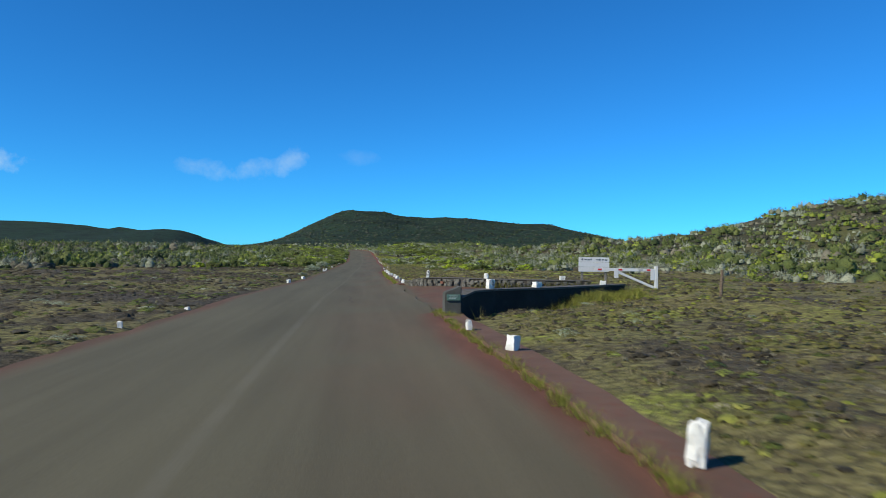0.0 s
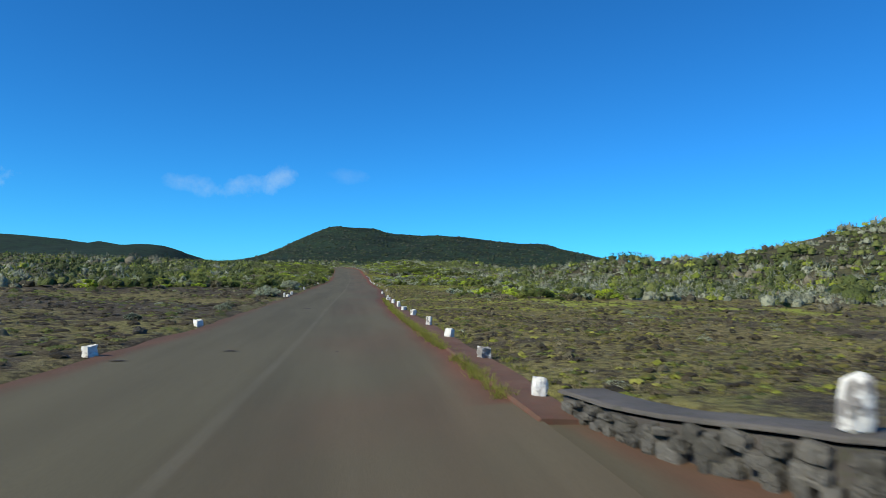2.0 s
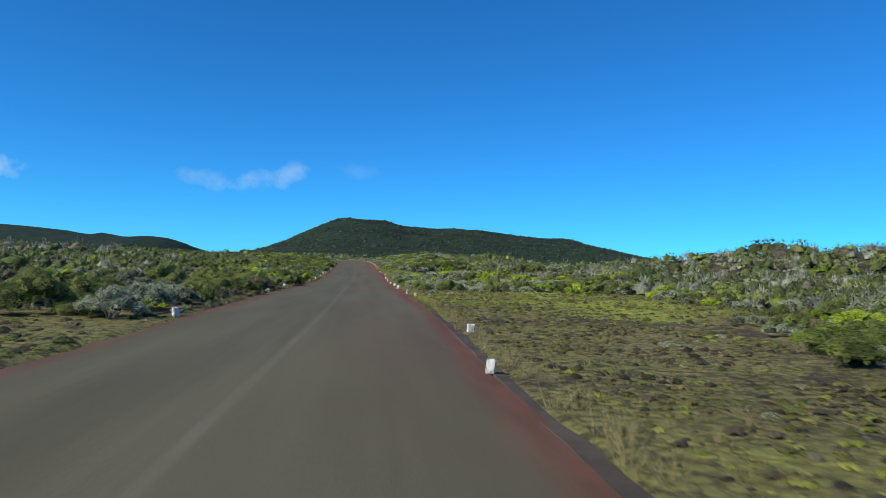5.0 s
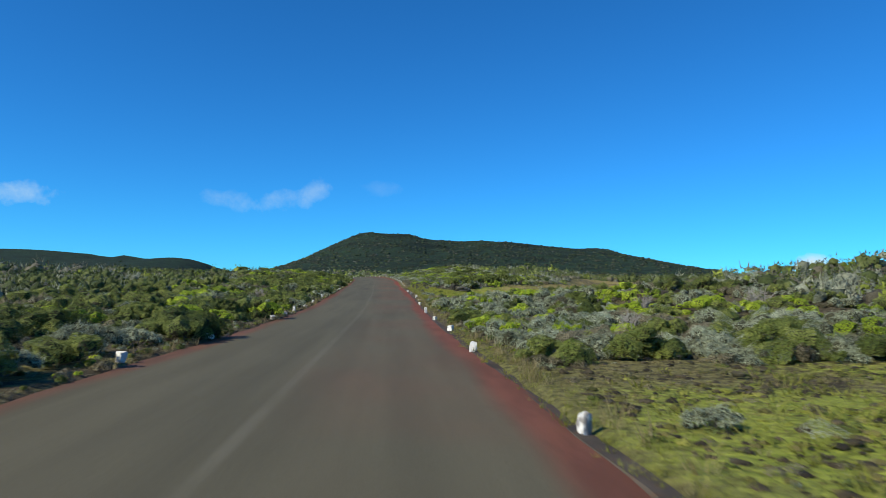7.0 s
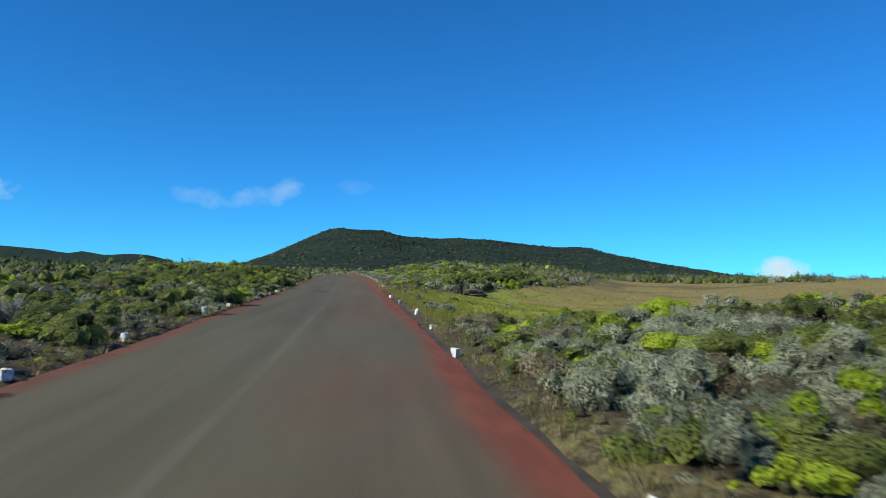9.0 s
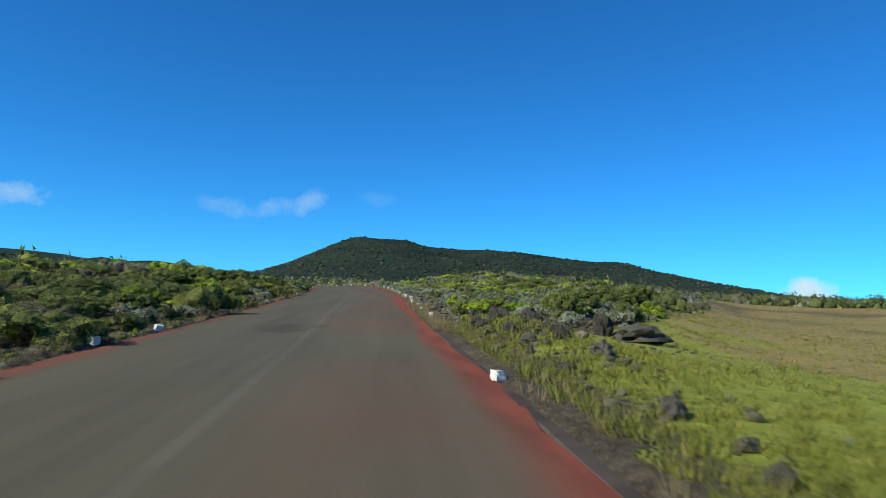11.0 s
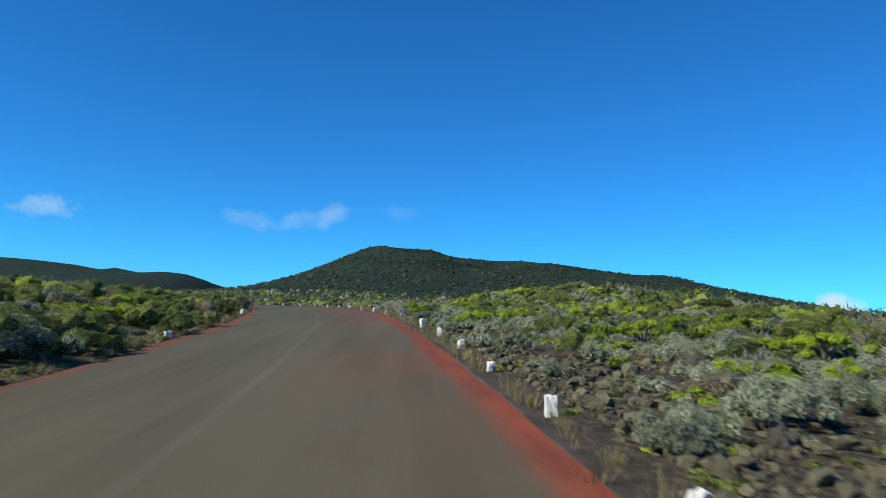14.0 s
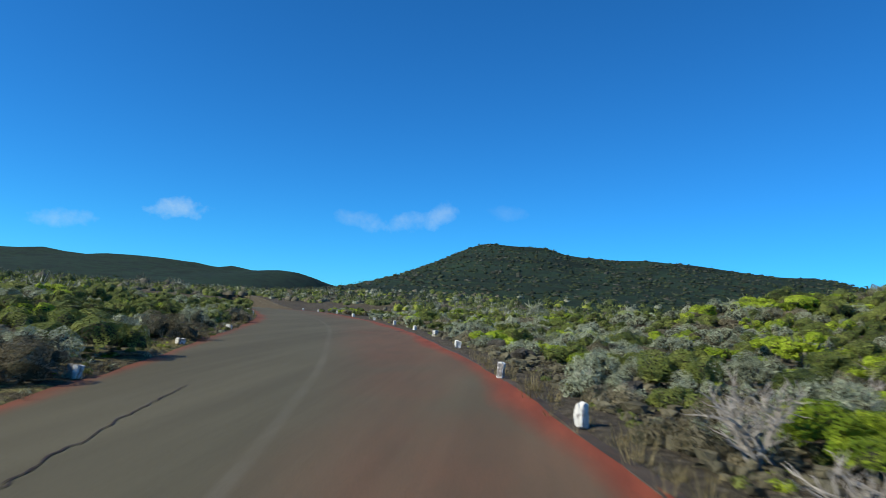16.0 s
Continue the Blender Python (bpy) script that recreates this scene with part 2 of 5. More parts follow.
def m_whitewash():
    k = Mat("whitewashed_stone", 0.85, 0.25)
    n1, n2 = k.noise(7, 5, 0.65), k.noise(45, 4)
    c = k.mix(k.ramp(n1, 0.35, 0.7), (0.60, 0.61, 0.55), (0.74, 0.75, 0.69))
    worn = k.math("ADD", k.noise(3.6, 4, 0.6), k.math("MULTIPLY", k.random(), 0.14))
    c = k.mix(k.ramp(worn, 0.63, 0.70, 0, 0.8), c, (0.12, 0.11, 0.10))
    c = k.mix(k.ramp(n2, 0.6, 0.8, 0, 0.35), c, (0.36, 0.34, 0.28))
    k.colour(c).bump(k.math("ADD", n1, k.math("MULTIPLY", n2, 0.5)), 0.7, 0.02)
    return k.m


def m_concrete(name, a, b, moss):
    k = Mat(name, 0.9, 0.25)
    n1, n2, n3 = k.noise(1.1, 5), k.noise(9, 5, 0.7), k.noise(55, 3)
    c = k.mix(k.ramp(n1, 0.3, 0.7), a, b)
    c = k.mix(k.ramp(n2, 0.50, 0.68, 0, 0.8), c, moss)
    c = k.mix(k.ramp(n3, 0.5, 0.8, 0, 0.4), c, (0.05, 0.045, 0.04))
    k.colour(c).bump(k.math("ADD", n2, k.math("MULTIPLY", n3, 0.5)), 0.5, 0.015)
    return k.m


def m_paint(name, base, grime, rough=0.55, spread=0.25):
    k = Mat(name, rough, 0.4)
    n1, n2 = k.noise(5, 5), k.noise(1.0, 4, 0.6, k.stretch(9, 9, 1.2))
    c = k.mix(k.ramp(n1, 0.5, 0.8, 0, spread), base, grime)
    c = k.mix(k.ramp(n2, 0.5, 0.75, 0, spread), c, grime)
    k.colour(c).bump(n1, 0.1, 0.004)
    return k.m


ROAD, GROUND, WHITE = m_road(), m_ground(), m_whitewash()
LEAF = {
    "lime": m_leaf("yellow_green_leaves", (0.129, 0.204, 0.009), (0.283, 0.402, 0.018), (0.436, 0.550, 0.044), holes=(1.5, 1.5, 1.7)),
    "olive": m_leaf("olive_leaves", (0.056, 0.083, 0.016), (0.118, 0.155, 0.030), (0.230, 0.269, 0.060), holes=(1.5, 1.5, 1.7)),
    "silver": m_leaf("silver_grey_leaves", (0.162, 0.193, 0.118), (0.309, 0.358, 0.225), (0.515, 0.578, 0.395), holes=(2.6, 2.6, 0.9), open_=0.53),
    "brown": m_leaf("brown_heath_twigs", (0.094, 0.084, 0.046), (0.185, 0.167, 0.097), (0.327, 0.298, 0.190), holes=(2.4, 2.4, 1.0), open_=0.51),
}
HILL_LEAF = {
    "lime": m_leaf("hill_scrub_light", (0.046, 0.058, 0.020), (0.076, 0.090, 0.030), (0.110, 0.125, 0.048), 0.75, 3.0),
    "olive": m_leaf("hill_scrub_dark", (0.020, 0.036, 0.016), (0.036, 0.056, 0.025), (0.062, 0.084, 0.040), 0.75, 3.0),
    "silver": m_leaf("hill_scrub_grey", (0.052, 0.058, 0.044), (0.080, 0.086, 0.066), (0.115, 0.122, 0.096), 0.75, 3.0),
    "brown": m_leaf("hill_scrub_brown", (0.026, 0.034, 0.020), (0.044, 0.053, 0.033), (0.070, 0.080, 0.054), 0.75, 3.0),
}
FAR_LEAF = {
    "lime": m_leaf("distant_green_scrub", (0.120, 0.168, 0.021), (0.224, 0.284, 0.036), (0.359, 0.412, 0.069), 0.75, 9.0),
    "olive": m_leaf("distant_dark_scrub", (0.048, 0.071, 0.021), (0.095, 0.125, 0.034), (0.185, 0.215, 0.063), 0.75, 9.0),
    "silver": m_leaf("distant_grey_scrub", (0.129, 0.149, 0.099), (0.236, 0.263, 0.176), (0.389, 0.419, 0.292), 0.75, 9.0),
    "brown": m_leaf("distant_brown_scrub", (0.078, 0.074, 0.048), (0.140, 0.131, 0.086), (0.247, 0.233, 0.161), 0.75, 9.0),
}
DARK_HEATH = m_leaf("dark_heath_twigs", (0.030, 0.026, 0.014), (0.062, 0.052, 0.028), (0.120, 0.100, 0.055))
# Hearts of the bushes: the shade inside them is put into this dark colour.
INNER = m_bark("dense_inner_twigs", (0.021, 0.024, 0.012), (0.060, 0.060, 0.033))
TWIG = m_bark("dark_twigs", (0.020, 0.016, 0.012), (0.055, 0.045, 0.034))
# Parapet face in full shade: that shade is painted into the near-black colour.
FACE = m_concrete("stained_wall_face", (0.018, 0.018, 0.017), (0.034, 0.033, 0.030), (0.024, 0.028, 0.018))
DEAD = m_bark("bleached_dead_wood", (0.20, 0.19, 0.16), (0.36, 0.34, 0.295))
GRASS = m_leaf("grass_blades", (0.072, 0.078, 0.016), (0.130, 0.128, 0.030), (0.220, 0.195, 0.062), 0.8)
MEADOW = m_leaf("meadow_grass", (0.146, 0.175, 0.022), (0.241, 0.269, 0.036), (0.358, 0.356, 0.085), 0.8)
STRAW = m_leaf("straw_blades", (0.170, 0.140, 0.050), (0.290, 0.240, 0.105), (0.430, 0.370, 0.190), 0.8)
LAVA = m_rock("lava_rock", (0.046, 0.044, 0.025), (0.122, 0.113, 0.067), (0.274, 0.257, 0.159))
BASALT = m_rock("black_lava_rock", (0.029, 0.028, 0.022), (0.079, 0.074, 0.057), (0.150, 0.142, 0.110))
RUSTY = m_rock("red_scoria_rock", (0.14, 0.060, 0.040), (0.22, 0.10, 0.065), (0.26, 0.16, 0.11))
WALLSTONE = m_rock("wall_stone", (0.075, 0.073, 0.060), (0.150, 0.146, 0.122), (0.250, 0.244, 0.205))
KERB = m_concrete("kerb_concrete", (0.104, 0.060, 0.038), (0.152, 0.092, 0.060), (0.150, 0.060, 0.036))
EDGE = m_concrete("road_edge_concrete", (0.042, 0.035, 0.026), (0.090, 0.074, 0.055), (0.100, 0.060, 0.034))
CONCRETE = m_concrete("parapet_concrete", (0.078, 0.074, 0.066), (0.125, 0.118, 0.104), (0.060, 0.064, 0.044))
MORTAR = m_concrete("wall_mortar", (0.055, 0.050, 0.045), (0.095, 0.088, 0.078), (0.060, 0.066, 0.040))
PAINT = m_paint("white_paint", (0.62, 0.64, 0.62), (0.36, 0.37, 0.33))
GALV = m_paint("grey_painted_post", (0.36, 0.38, 0.37), (0.20, 0.20, 0.18))
REDP = m_paint("red_reflector", (0.55, 0.03, 0.03), (0.3, 0.03, 0.02), 0.4)
GREENP = m_paint("green_plate", (0.085, 0.16, 0.125), (0.16, 0.20, 0.17), 0.5)
PALEP = m_paint("pale_lettering", (0.42, 0.50, 0.44), (0.25, 0.3, 0.26), 0.6)
DARKP = m_paint("dark_lettering", (0.10, 0.13, 0.15), (0.2, 0.2, 0.2), 0.6)
WOOD = m_bark("weathered_wood", (0.085, 0.062, 0.042), (0.17, 0.135, 0.095))
GREYWOOD = m_bark("weathered_grey_post", (0.115, 0.11, 0.095), (0.21, 0.20, 0.175))


# ---- the lie of the land ----
EDGE_Y = np.array([-80, 4, 10, 14, 32, 45, 52, 60, 72, 80, 90, 100, 108, 116, 132, 147, 160, 168, 176, 184, 190, 196, 204, 210, 214, 219, 225, 229, 233.5, 238, 243, 248, 257, 274, 300, 340])
EDGE_X = np.array([1.97, 1.97, 1.84, 1.8, 1.62, 1.57, 1.62, 1.78, 2.1, 2.35, 2.56, 2.56, 2.51, 2.46, 2.56, 2.66, 2.6, 2.4, 2.28, 2.28, 2.2, 2.03, 1.65, 1.17, .9, .38, -.5, -1.25, -2.1, -3.25, -4.45, -5.7, -8.6, -15.4, -26.9, -47.8])
RY = np.array([-80, -.6, 5.9, 12.3, 18.8, 25.4, 32, 38.7, 45.4, 52, 60, 70, 85.5, 92.6, 99.8, 106.9, 118, 130, 141.2, 148.5, 155.7, 163, 170.2, 177.4, 184.6, 191.8, 198.9, 206.1, 213.2, 220.3, 227, 234, 243, 250, 260, 274, 300, 340])
RZ = np.array([.08, .08, .06, .02, -.02, -.07, -.11, -.14, -.19, -.24, -.26, -.21, -.12, -.12, -.13, -.15, -.1, .05, .22, .32, .46, .63, .83, 1.04, 1.29, 1.52, 1.73, 1.95, 2.17, 2.36, 2.49, 2.55, 2.56, 2.55, 2.53, 2.45, 2.0, 1.0])
SIDE_Y = np.array([-80, 0, 8, 16, 24, 30, 36, 42, 50, 56, 62, 72, 82, 96, 104, 112, 120, 130, 144, 152, 160, 168, 176, 184, 192, 200, 208, 217, 226, 236, 248, 260, 340])
SIDE_R = np.array([.05, .06, .16, .16, .13, .19, .22, .19, .16, .13, .07, .0, .0, .03, .07, .06, .04, -.01, .02, .03, .03, .06, .12, .14, .13, .09, .08, .09, .12, .12, .08, .05, .0])
SIDE_L = np.array([-.04, -.04, -.04, -.04, -.01, .02, .04, .05, .05, .01, -.01, -.04, -.08, -.06, -.05, -.06, -.08, -.1, -.06, -.0, -.03, -.07, -.12, -.17, -.21, -.21, -.22, -.2, -.12, -.04, .0, .0, .0])
WIDE = np.array([6.1, 6.1, 6.1, 6.05, 6.0, 5.6, 5.3, 5.1, 5.15, 5.35, 5.45, 5.65, 5.95, 6.25, 6.2, 6.0, 5.85, 5.9, 6.3, 6.45, 6.55, 6.45, 6.5, 6.65, 6.65, 6.5, 6.3, 6.1, 5.95, 5.95, 6.1, 6.2, 6.2])
FY = np.arange(-80, 340.01, 0.5)


def smooth(a, n):
    k = np.hanning(2 * n + 1)
    k /= k.sum()
    return np.convolve(np.pad(a, n, "edge"), k, "valid")


FE = smooth(np.interp(FY, EDGE_Y, EDGE_X), 12)
FZ, FB = smooth(np.interp(FY, RY, RZ), 10), smooth(np.interp(FY, RY, RZ), 60)
FR, FL, FW = (smooth(np.interp(FY, SIDE_Y, a), 8) for a in (SIDE_R, SIDE_L, WIDE))
RIGHT = 1.75                                # the right edge, from the driven line
FS = np.sqrt(1 + np.gradient(FE, FY) ** 2)
FX = FE - RIGHT * FS                        # the driven line


def left_edge(y):
    """The left edge, from the driven line."""
    return RIGHT - np.interp(y, FY, FW)


def beside(s, y):
    """Across-the-road places, set out from -4.55 on the left, moved out or in with the left edge."""
    return s + np.where(np.asarray(s) < -4.0, left_edge(y) + 4.55, 0.0)


def road_h(s, y):
    """Height of the road's surface, banked to both sides of the driven line."""
    r, l = np.clip(s / RIGHT, 0, 1), np.clip(s / left_edge(y), 0, 1)
    return np.interp(y, FY, FZ) + np.interp(y, FY, FR) * r ** 1.4 + np.interp(y, FY, FL) * l - 0.02 * l ** 2


def line_x(y):
    return np.interp(y, FY, FX)


def road_z(y):
    return np.interp(y, FY, FZ)


def edge_z(y):
    """The right edge of the road."""
    return np.interp(y, FY, FZ) + np.interp(y, FY, FR)


def sstep(a, lo, hi):
    t = np.clip((a - lo) / (hi - lo), 0, 1)
    return t * t * (3 - 2 * t)


def wave(x, y, seed, scale):
    """Cheap smooth noise from a few sines, about -1 to 1."""
    r = np.random.RandomState(seed)
    out = 0
    for i in range(6):
        a, f, p = r.rand() * 6.283, (0.6 + 1.6 * r.rand()) / scale, r.rand() * 6.283
        out = out + np.sin((x * math.cos(a) + y * math.sin(a)) * f * 6.283 + p)
    return out / 3.2


WALL_X, WALL_Y = np.array([2.26, 2.64, 3.3, 4.75, 8.1]), np.array([14.7, 15.3, 16.1, 17.1, 20.2])
RIDGE_X = np.array([-200, -140, -108, -95, -83, -67, -48, -30, -20, -13, 15, 28, 40, 55, 68, 98, 120, 138, 150, 158, 168, 183, 224, 300, 420, 600])
RIDGE_Z = np.array([0, 0, 0, 3.6, 7.4, 14.2, 25, 33.5, 37.8, 38.8, 38.2, 34.6, 34, 33.1, 34.4, 32.5, 30.9, 29.2, 30.3, 30.5, 27.4, 24.9, 15.5, 8.2, 3.4, 0])
BACK_X = np.array([-1740, -1160, -882, -719, -673, -609, -563, -487, -435, -404, -385, -354, -311, -288, -268, -251, -240, -230, -220])
BACK_Z = np.array([15.8, 35.8, 57.8, 42.8, 48.8, 40.8, 44.8, 42.8, 38.8, 33.8, 37.8, 33.3, 36.8, 33.8, 26.8, 15.8, 6.8, 0, 0])


APRON_X = np.array([1.6, 1.95, 2.35, 3.2, 4.3, 5.7, 9.4, 10.6, 11.4])
APRON_LO = np.array([14.8, 15.1, 15.8, 16.7, 17.4, 18.5, 21.4, 23.2, 24.0])
APRON_HI = np.array([33.5, 31.6, 29.7, 28.3, 27.4, 26.8, 26.5, 26.3, 25.8])


def apron_z(x, y):
    """The side road climbs a little away from the asphalt."""
    return edge_z(y) - 0.03 + 0.13 * sstep(x, 1.8, 3.4)



def apron_mask(x, y):
    """1 on the red side road that leaves to the right."""
    lo = np.interp(x, APRON_X, APRON_LO)
    hi = np.interp(x, APRON_X, APRON_HI)
    return ((x > 1.6) & (y > lo) & (y < hi)).astype(float)


def land(x, y):
    x, y = np.asarray(x, float), np.asarray(y, float)
    s = x - line_x(y)
    off = np.maximum(np.maximum(s - RIGHT, left_edge(y) - s), 0)
    zr = road_h(s, y)
    zb = np.interp(y, FY, FB)
    zb = np.where(y > 260, 2.6 + (np.minimum(y, 760) - 260) * 0.0065, zb)
    k = sstep(off, 2.0, 25.0)
    z = zr * (1 - k) + zb * k
    z = np.where(y > 300, zb * sstep(y, 290, 330) + z * (1 - sstep(y, 290, 330)), z)
    far = sstep(off, 0.4, 4.0)
    z = z + far * (0.10 * wave(x, y, 3, 9.0) + 0.05 * wave(x, y, 4, 2.6)) + sstep(off, 4, 40) * 0.45 * wave(x, y, 5, 46.0)
    # knoll on the right, low rises and banks
    z = z + 14.5 * np.exp(-(((x - 112) / 46) ** 2 + ((y - 140) / 62) ** 2))
    z = z + 2.4 * np.exp(-(((x - 44) / 20) ** 2 + ((y - 140) / 22) ** 2))
    z = z + 1.0 * np.exp(-(((s + 15) / 8) ** 2 + ((y - 196) / 24) ** 2)) * sstep(off, 0.3, 3.5)
    z = z + 1.05 * np.exp(-(((x - 17) / 7) ** 2 + ((y - 126) / 9) ** 2)) * sstep(off, 1, 6)
    z = z + 1.6 * np.exp(-(((s - 26) / 12) ** 2 + ((y - 246) / 18) ** 2))
    z = z + 1.9 * np.exp(-(((x - 22) / 13) ** 2 + ((y - 262) / 13) ** 2)) + 3.2 * np.exp(-(((x - 42) / 17) ** 2 + ((y - 290) / 19) ** 2))
    z = z - 1.15 * sstep(s - np.maximum(y - 170, 0) * 0.577, 3.0, 15) * sstep(y, 140, 156) * (1 - sstep(y, 215, 250)) * (1 - sstep(x, 90, 140))
    z = z + 0.42 * np.exp(-(((s - 3.5) / 1.0) ** 2 + ((y - 164.5) / 6.5) ** 2)) * sstep(s, 2.15, 2.9)
    # dark hill ahead and the range behind it
    fall = np.where(y < 600, np.clip(1 - (600 - y) / 215, 0, 1), np.clip(1 - (y - 600) / 260, 0, 1))
    z = z + np.maximum(np.interp(x, RIDGE_X, RIDGE_Z) - 4.9, 0) * fall ** 1.15 * (1 + 0.035 * wave(x, y, 8, 60) * (1 - fall))
    fall2 = np.where(y < 1150, np.clip(1 - (1150 - y) / 400, 0, 1), np.clip(1 - (y - 1150) / 500, 0, 1))
    z = z + np.maximum(np.interp(x, BACK_X, BACK_Z) - 6.0, 0) * fall2 ** 1.2
    # ditch in the corner below the parapet, and the bank behind the stone wall
    d = y - np.interp(x, WALL_X, WALL_Y)
    z = z - 0.42 * np.exp(-((d + 0.6) / 0.75) ** 2) * sstep(x, 2.1, 2.6) * (1 - sstep(x, 4.0, 6.5)) * (d < 1.5)
    z = z + 0.14 * sstep(s, 2.1, 3.5) * (1 - sstep(y, 64, 80)) * (1 - sstep(s, 20, 40))
    return z


def mesh_object(name, verts, faces, material, smooth_shade=False, attrs=None, parent=None):
    me = bpy.data.meshes.new(name)
    verts = np.asarray(verts, np.float32)
    faces = np.asarray(faces, np.int32)
    n = faces.shape[1]
    me.vertices.add(len(verts))
    me.vertices.foreach_set("co", verts.ravel())
    me.loops.add(faces.size)
    me.loops.foreach_set("vertex_index", faces.ravel())
    me.polygons.add(len(faces))
    me.polygons.foreach_set("loop_start", np.arange(0, faces.size, n, dtype=np.int32))
    me.polygons.foreach_set("loop_total", np.full(len(faces), n, np.int32))
    me.polygons.foreach_set("use_smooth", np.full(len(faces), bool(smooth_shade)))
    for key, values in (attrs or {}).items():
        a = me.attributes.new(key, "FLOAT", "POINT")
        a.data.foreach_set("value", np.asarray(values, np.float32))
    for mt in (material if isinstance(material, (list, tuple)) else [material]):
        me.materials.append(mt)
    me.update()
    me.validate()
    ob = new(name, me)
    if parent:
        ob.parent = parent
    return ob


def grid_faces(rows, cols):
    i = np.arange((rows - 1) * cols).reshape(rows - 1, cols)[:, :-1].ravel()
    return np.stack([i, i + 1, i + cols + 1, i + cols], 1)


# ground: one sheet to the horizon
right_s = np.concatenate([[0.0, 0.9, 1.55, 1.78, 2.0], 2.0 + np.cumsum(0.28 * 1.052 ** np.arange(112))])
right_s = np.concatenate([right_s[right_s < 1500], [2200, 3200]])
left_s = -np.concatenate([[0.9, 2.5, 4.2, 4.58, 4.8], 4.8 + np.cumsum(0.30 * 1.054 ** np.arange(108))])
left_s = np.concatenate([[-3200, -2200], left_s[left_s > -1500][::-1]])
GS = np.concatenate([left_s, right_s])
GY = np.concatenate([[-300, -150, -80, -50], np.arange(-30, 300, 1.1), 300 + np.cumsum(1.2 * 1.045 ** np.arange(95))])
GY = np.unique(np.concatenate([GY[GY < 2400], np.arange(570, 630, 5.0), np.arange(1100, 1200, 10.0), [3000, 4000, 4900]]))
ss, yy = np.meshgrid(GS, GY)
ss = beside(ss, yy)
xx = ss + line_x(yy) * (1 - sstep(np.abs(ss), 200, 600))
zz = land(xx, yy)
sl = xx - line_x(yy)
under = (sl > left_edge(yy) - 0.12) & (sl < RIGHT + 0.12) & (yy < 345)
zz = np.where(under, road_h(sl, yy) - np.where((sl < left_edge(yy) + 0.2) | (sl > RIGHT - 0.3), 0.06, 0.25), zz)
ap = apron_mask(xx, yy)
zz = np.where((apron_mask(xx - 0.35, yy) + apron_mask(xx + 0.35, yy) + ap > 0) & (xx < 16), zz * 0 + road_z(yy) - 0.12, zz)
behind = (xx > 2.5) & (xx < 9.6) & (yy > 25.9) & (yy < 34) & (ap < 0.5)
zz = np.where(behind, np.maximum(zz, road_z(yy) + 0.46 * (1 - sstep(yy, 29.5, 34))), zz)
offr = sl - RIGHT
turf = 0.25 + 0.40 * (sl > 0) * (1 - sstep(yy, 104, 118)) + 0.25 * wave(xx, yy, 11, 12) + 0.2 * wave(xx, yy, 12, 4)
turf = turf + 0.35 * np.exp(-(((sl - 11) / 8) ** 2 + ((yy - 94) / 9) ** 2)) + 0.36 * (sl < 0) * (1 - sstep(yy, 90, 104))
field = sstep(sl - (2.9 + 2.0 * sstep(yy, 160, 172) + np.maximum(yy - 168, 0) * 0.585), 0, 2.0) * sstep(yy, 141, 147) * (1 - sstep(yy, 235, 262)) * (1 - sstep(sl, 110, 150))
yellow = field * sstep(sl, 5, 16) * (0.74 + 0.4 * wave(xx, yy, 14, 30)) + 0.22 * (sl > 20) * (yy < 60) + 0.12 * wave(xx, yy, 15, 14)
lava_w = sstep(yy, 135, 150) * (sl > 0) * (1 - field) * np.exp(-np.maximum(offr - 1.2, 0) / np.where(yy < 168, 0.8, 5.0)) * np.where(yy < 168, 0.45, 0.8) + 0.35 * sstep(yy, 108, 116) * (1 - field) * (1 - sstep(yy, 136, 142) * (1 - sstep(yy, 166, 170)))
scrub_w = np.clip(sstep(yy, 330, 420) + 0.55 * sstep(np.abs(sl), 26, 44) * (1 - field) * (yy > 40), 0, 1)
lava_w = lava_w + (0.42 + 0.35 * wave(xx, yy * 1.7, 13, 26)) * (sl < -3) * (1 - sstep(yy, 84, 100))
lush_w = field * (1 - 0.68 * sstep(sl, 13, 32)) * (0.85 + 0.25 * wave(xx, yy, 16, 9))
lush_w = lush_w * (1 - np.exp(-((yy - 222 - 4 * wave(xx, yy, 17, 25)) / 5.0) ** 2))
lush_w = lush_w + 1.15 * np.exp(-(((sl - 8.5) / 7.0) ** 2 + ((yy - 95) / 9) ** 2)) * (0.8 + 0.5 * wave(xx, yy, 19, 6))
lush_w = lush_w + 0.42 * np.clip(wave(xx, yy, 18, 11), 0, 1) * (sl > 2.4) * sstep(yy, 30, 60) * (1 - sstep(yy, 98, 106)) * (1 - sstep(sl, 14, 30))
lush_w = lush_w + 0.34 * np.clip(0.75 + wave(xx, yy, 20, 4), 0, 1.4) * (sl > 2.2) * (1 - sstep(yy, 20, 27)) * (1 - sstep(sl, 12, 26))
lush_w = lush_w + 0.85 * sstep(sl, 2.2, 3.2) * (1 - sstep(sl, 9, 12)) * sstep(yy, 141, 146) * (1 - sstep(yy, 160, 168)) * (0.8 + 0.5 * wave(xx, yy, 29, 3))
lush_w = lush_w + 0.34 * np.clip(0.7 + wave(xx, yy, 26, 5), 0, 1.5) * sstep(sl, 2.3, 3.0) * (1 - sstep(sl, 12, 20)) * sstep(yy, 46, 54) * (1 - sstep(yy, 64, 72))
lush_w = lush_w + 0.75 * np.exp(-((yy - 61 - 2.0 * wave(xx, yy, 27, 8)) / 2.6) ** 2) * sstep(sl, 4, 9) * (1 - sstep(sl, 26, 36)) * (0.7 + 0.6 * wave(xx, yy, 28, 3))
